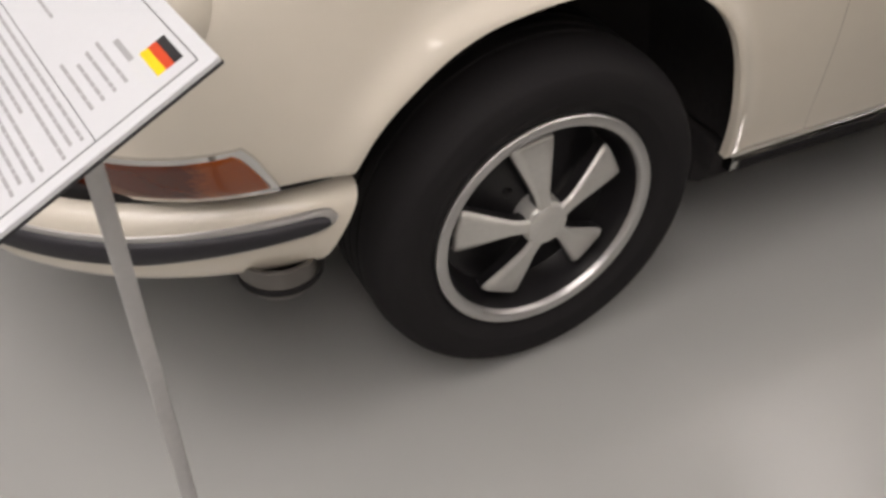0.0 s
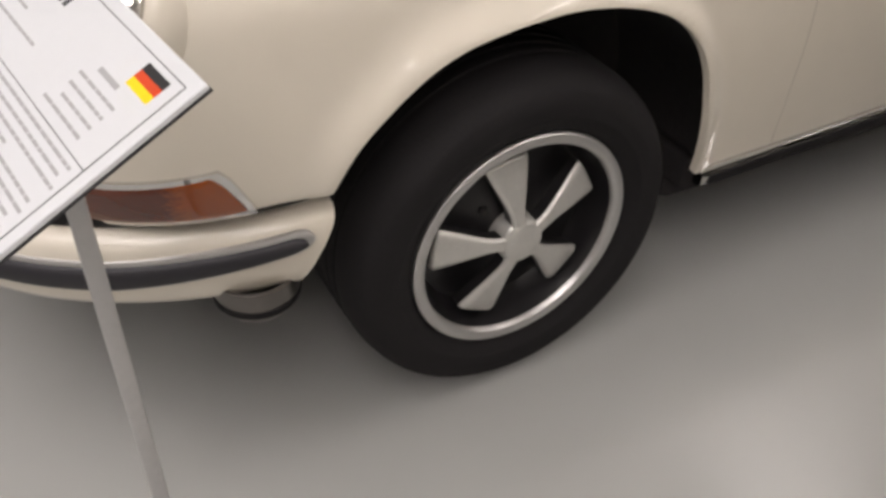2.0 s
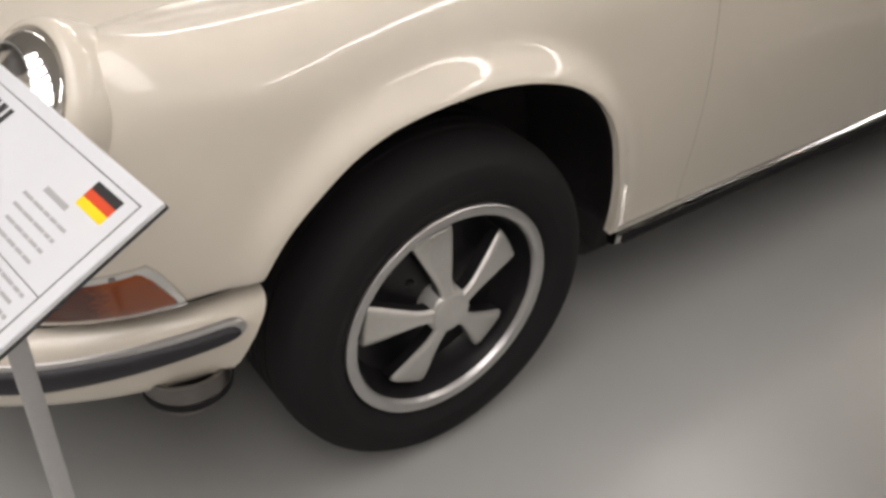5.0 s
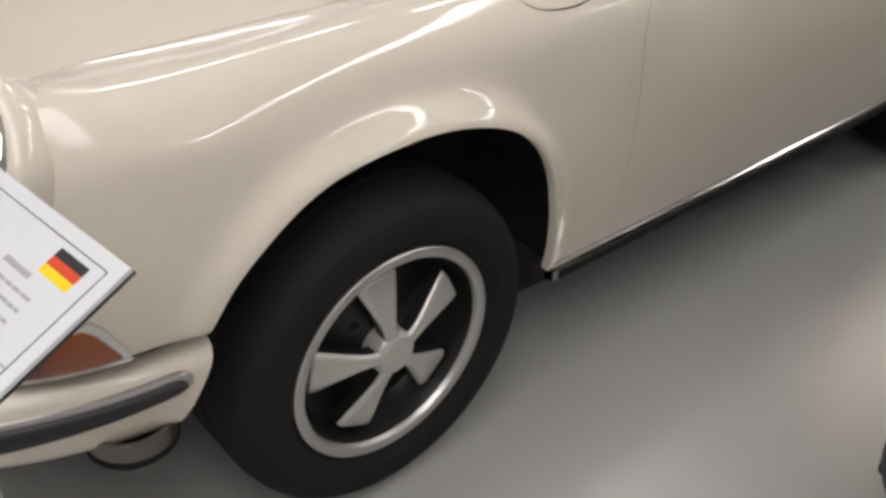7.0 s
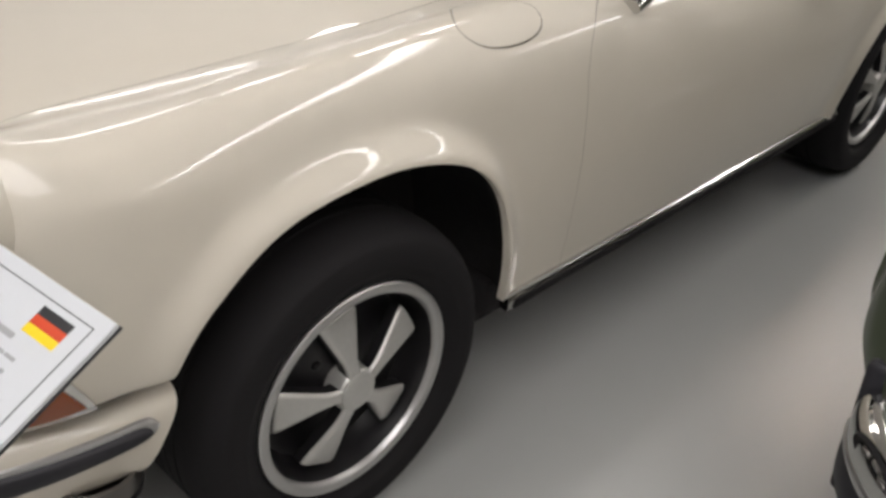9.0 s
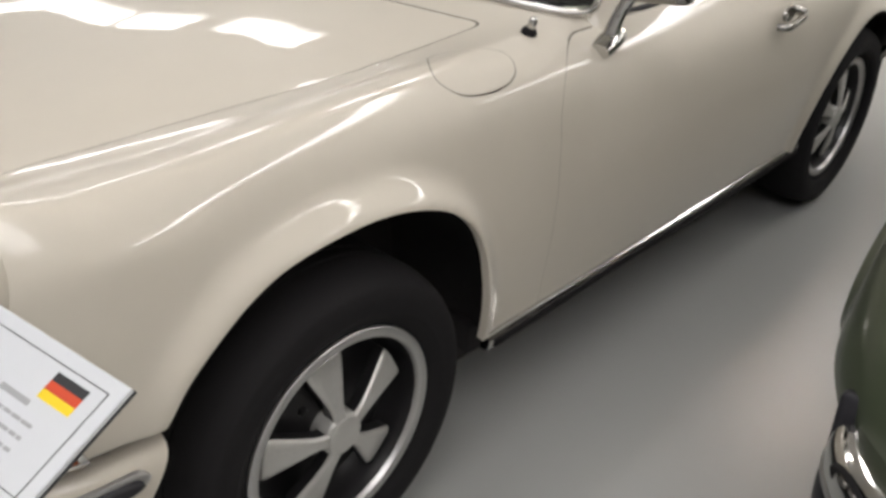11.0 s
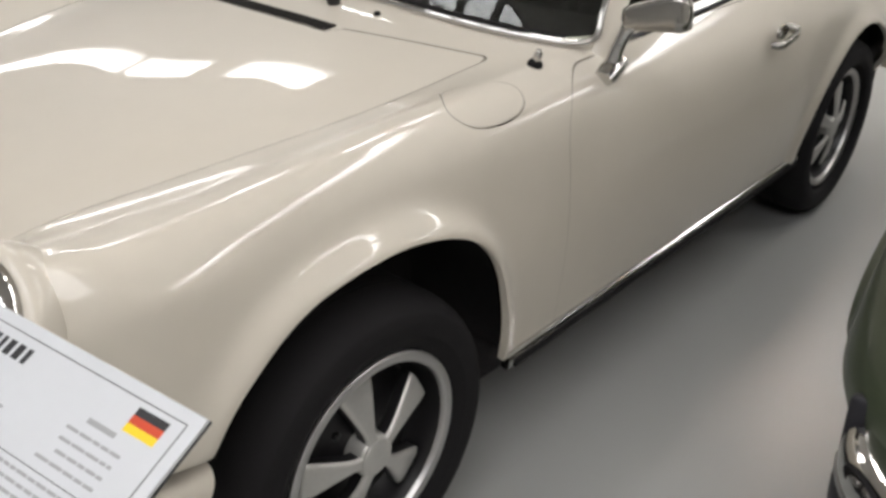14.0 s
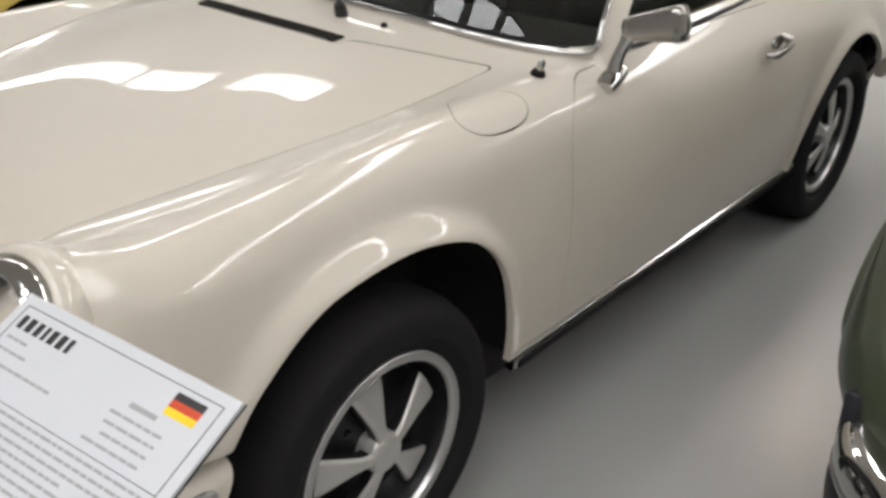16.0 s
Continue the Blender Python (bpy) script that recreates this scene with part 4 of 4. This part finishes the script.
def door_handle(car, s):
    y = 0.790 * s
    line = [(1.470, y - 0.004 * s, 0.768), (1.476, y + 0.015 * s, 0.770), (1.51, y + 0.023 * s, 0.776), (1.545, y + 0.024 * s, 0.784), (1.566, y + 0.021 * s, 0.790), (1.575, y - 0.004 * s, 0.792)]
    h = part("door_handle", sweep_bm([tuple(p) for p in polyline(line, 40)], disc(0.0078, 12, 1.25), scale=[0.9 + 0.25 * math.sin(math.pi * i / 39) for i in range(40)]), M_DARKCHROME, car,
             "dull chrome door handle", angle=70)
    part("finger_cup", lathe_bm([(0.0, 0.001), (0.017, 0.0010), (0.022, -0.0008), (0.0245, -0.0005), (0.026, 0.006)], 36), M_DARKCHROME, h, "dull metal finger cup").matrix_basis = (
        pose(1.522, y + 0.0015 * s, 0.796, 0, 0, 0 if s < 0 else 180) @ Matrix.Diagonal((1.3, 1, 0.85, 1)))
    part("lock_button", lathe_bm([(0.0, -0.004), (0.007, -0.003), (0.009, 0.001), (0.009, 0.012), (0.011, 0.014), (0.012, 0.030)], 20), M_DARKCHROME, h).matrix_basis = pose(1.566, y + 0.022 * s, 0.800, 0, 0, 0 if s < 0 else 180)
    return h


def GRILLE_Z(y):
    return float(surface(hood_back(y), 0.5 * y)[2])


def small_fittings(car):
    # fresh-air grille behind the lid
    def grille(a, b):
        y = 0.243 * a
        return (float(hood_back(y)) + 0.003 + 0.030 * b, y, GRILLE_Z(y) + 0.006 * b + 0.0015)
    part("air_grille", patch_bm(grille, 30, 3, 0.02), M_INTERIOR, car, "black fresh-air intake grille", angle=60)
    nozzle = part("washer_nozzle", lathe_bm([(0.0, -0.014), (0.008, -0.013), (0.012, -0.008), (0.013, 0.0), (0.013, 0.012)], 18), M_RUBBER, car, "small black and chrome washer nozzle")
    nozzle.matrix_basis = disc_frame((0.592, -0.640, 0.872), (0, -0.3, 1), (1, 0, 0)) @ Matrix.Scale(1.3, 4)
    part("nozzle_tip", lathe_bm([(0.0, -0.030), (0.005, -0.029), (0.007, -0.022), (0.006, -0.012)], 12), M_CHROME, nozzle)
    for y in (-0.261, 0.261):
        part("washer_jet", lathe_bm([(0.0, -0.008), (0.006, -0.007), (0.009, 0.0), (0.009, 0.01)], 12), M_RUBBER, car).matrix_basis = disc_frame((0.528, y, 0.919), (0, 0, 1), (1, 0, 0))
    for y in (-0.14, 0.40):
        w = part("wiper", lathe_bm([(0.0, -0.026), (0.012, -0.024), (0.015, -0.012), (0.015, 0.012)], 16), M_BLACK, car, "black windscreen wiper")
        w.matrix_basis = disc_frame((0.512, y, 0.930), (-0.3, 0, 0.95), (1, 0, 0))
        arm = polyline([(0.508, y, 0.955), (0.56, y + 0.08, 0.966), (0.625, y + 0.24, 0.972), (0.66, y + 0.42, 0.972)], 16)
        a = part("wiper_arm", sweep_bm([tuple(p) for p in arm], [(-0.006, -0.003), (0.006, -0.003), (0.006, 0.003), (-0.006, 0.003)]), M_BLACK, car)
    # bowl under the bumper
    f = part("tow_cup", lathe_bm([(0.0, 0.052), (0.030, 0.050), (0.052, 0.042), (0.063, 0.026), (0.066, 0.004), (0.064, -0.020), (0.058, -0.022), (0.056, 0.0)], 44), M_DULL, car,
             "round dull metal cup under the front bumper")
    f.matrix_basis = pose(-0.436, -0.695, 0.354, -90, 0, 0)
    part("cup_rim", lathe_bm([(0.064, 0.022), (0.0672, 0.021), (0.0678, 0.016), (0.0672, 0.011), (0.064, 0.010)], 44, closed=True), M_RUBBER, f, "black rubber rim")


def sports_car(name, paint, bumper_paint, strip, label, track=1.0):
    car = new(name)
    tagged(car, label, "car", "row of parked sports cars")
    body_shell(car, paint)
    wheel_wells(car)
    for i, (x, s) in enumerate(((0, -1), (0, 1), (WB, -1), (WB, 1))):
        wheel(car, (x, (0.772 if x == 0 else 0.762) * s * track, HUB), 0 if s < 0 else 180, 99.8 if x == 0 else 80.0, 0.0 if x == 0 else 0.012)
    front_bumper(car, bumper_paint, strip).location.z = 0 if strip else 0.036
    rear_bumper(car, bumper_paint)
    indicator(car)
    for s in (-1, 1):
        headlamp(car, s, paint, 0.592 if strip else 0.555)
        sill_trim(car, s)
        door_handle(car, s)
    greenhouse(car, paint)
    door_mirror(car)
    small_fittings(car)
    return car


def rear_bumper(car, paint):
    """Tail bumper, wrapped round the rear corners."""
    pts = []
    for i in range(61):
        a = math.pi * i / 60 - math.pi / 2
        c, q = math.cos(a), math.sin(a)
        pts.append((2.84 + 0.47 * abs(c) ** 0.75, 0.745 * math.copysign(abs(q) ** 0.8, q), 0.455))
    return part("rear_bumper", sweep_bm(pts, [(-0.03, -0.062), (0.0, -0.062), (0.018, -0.04), (0.022, 0.0), (0.016, 0.045), (0.0, 0.060), (-0.03, 0.060)]), paint, car, angle=50)


ivory_car = sports_car("sports_car", M_IVORY, M_IVORY, True, "ivory classic rear-engined sports coupe on five-spoke wheels")


green_car = sports_car("sports_car", M_GREEN, M_CHROME, False, "dark green classic sports coupe with a chrome bumper", track=0.93)
green_car.matrix_basis = pose(1.0, -2.089, 0)


yellow_car = sports_car("sports_car", M_YELLOW, M_CHROME, False, "mustard yellow classic sports coupe parked alongside", track=0.93)
yellow_car.matrix_basis = pose(0.65, 2.22, 0)


# ---- placard on its stand ----
def placard():
    O = Vector((-0.5758, -1.1504, 0.9530))
    R = Vector((0.1228, -0.9921, -0.0260)).normalized()
    D = Vector((-0.8959, -0.0995, -0.4331))
    D = (D - R * D.dot(R)).normalized()
    N = -R.cross(D)
    m = Matrix((R, -D, N)).transposed().to_4x4()
    m.translation = O
    stand = new("information_stand")
    tagged(stand, "white printed information placard on a slim grey metal stand", "sign")
    W, H = 0.297, 0.210
    board = part("board", box_bm(-W, 0, -H, 0, -0.0070, -0.0052), M_INK, stand, "black backing board", smooth=False)
    board.matrix_basis = m
    sheet = part("sheet", box_bm(-W + 0.0005, -0.0005, -H + 0.0005, -0.0005, -0.0050, 0.0, 0.0008, 1), M_PAPER, board, "white printed sheet")

    def bar(x0, x1, d0, d1, mat=M_GREYINK, name="print_bar"):
        part(name, box_bm(x0, x1, -d1, -d0, 0.0, 0.0004), mat, board, smooth=False)
    f = 0.0125
    for a in ((-W + f, -f, f, f + 0.0009), (-W + f, -f, H - f - 0.0009, H - f), (-W + f, -W + f + 0.0009, f, H - f), (-f - 0.0009, -f, f, H - f), (-W + f, -f, 0.1035, 0.1043)):
        bar(*a, M_INK, "border_line")
    # heading as plain blocks
    x = -0.2775
    for w in (0.0105, 0.0120, 0.0110, 0.0085, 0.0115, 0.0120, 0.0095):
        bar(x, x + w - 0.0035, 0.0225, 0.0375, M_INK, "heading_block")
        x += w + 0.001
    rng = random.Random(4)

    def text(x0, x1, d, h):
        x = x0
        while x < x1 - 0.003:
            w = min(rng.uniform(0.006, 0.017), x1 - x)
            bar(x, x + w, d, d + h)
            x += w + 0.0018
    for x1, d in ((-0.245, 0.047), (-0.235, 0.060), (-0.180, 0.075), (-0.243, 0.090)):
        text(-0.277, x1, d, 0.0030)
    bar(-0.098, -0.064, 0.0465, 0.0515)
    for x0, d in ((-0.112, 0.060), (-0.110, 0.0705), (-0.104, 0.081), (-0.118, 0.0915)):
        text(x0, -0.046, d, 0.0030)
    for i in range(9):
        text(-0.277, (-0.024, -0.027, -0.020, -0.10, -0.024, -0.022, -0.03, -0.024, -0.15)[i], 0.1095 + 0.0088 * i, 0.0030)
    for k, c in enumerate(M_FLAGS):
        bar(-0.0634, -0.0271, 0.0189 + 0.0077 * k, 0.0189 + 0.0077 * (k + 1), c, "flag_stripe")
    # post and foot
    px, py = -0.664, -0.900
    part("post", box_bm(px - 0.0120, px + 0.0095, py - 0.005, py + 0.005, 0.006, 0.865, 0.003), M_STEEL, stand, "flat grey metal post")
    q = m @ Vector((-W / 2, -H / 2, -0.012))
    part("bracket", sweep_bm([(px, py, 0.845), (px - 0.004, (py + q.y) / 2, 0.872), (q.x, q.y, q.z - 0.022)], [(-0.02, -0.002), (0.02, -0.002), (0.02, 0.002), (-0.02, 0.002)], up=(1, 0, 0.3)), M_STEEL, stand)
    bm = box_bm(px - 0.0175, px + 0.0115, py - 0.0105, py - 0.0075, 0.765, 0.868, 0.001, 1)
    part("clamp_plate", bm, M_STEEL, stand, "grey metal clamp plate", smooth=False)
    part("foot", lathe_bm([(0.0, 0.010), (0.06, 0.009), (0.078, 0.006), (0.080, 0.0), (0.0, 0.0)], 48), M_STEEL, stand).matrix_basis = pose(px, py, 0.0, 90, 0, 0)
    return stand


placard()
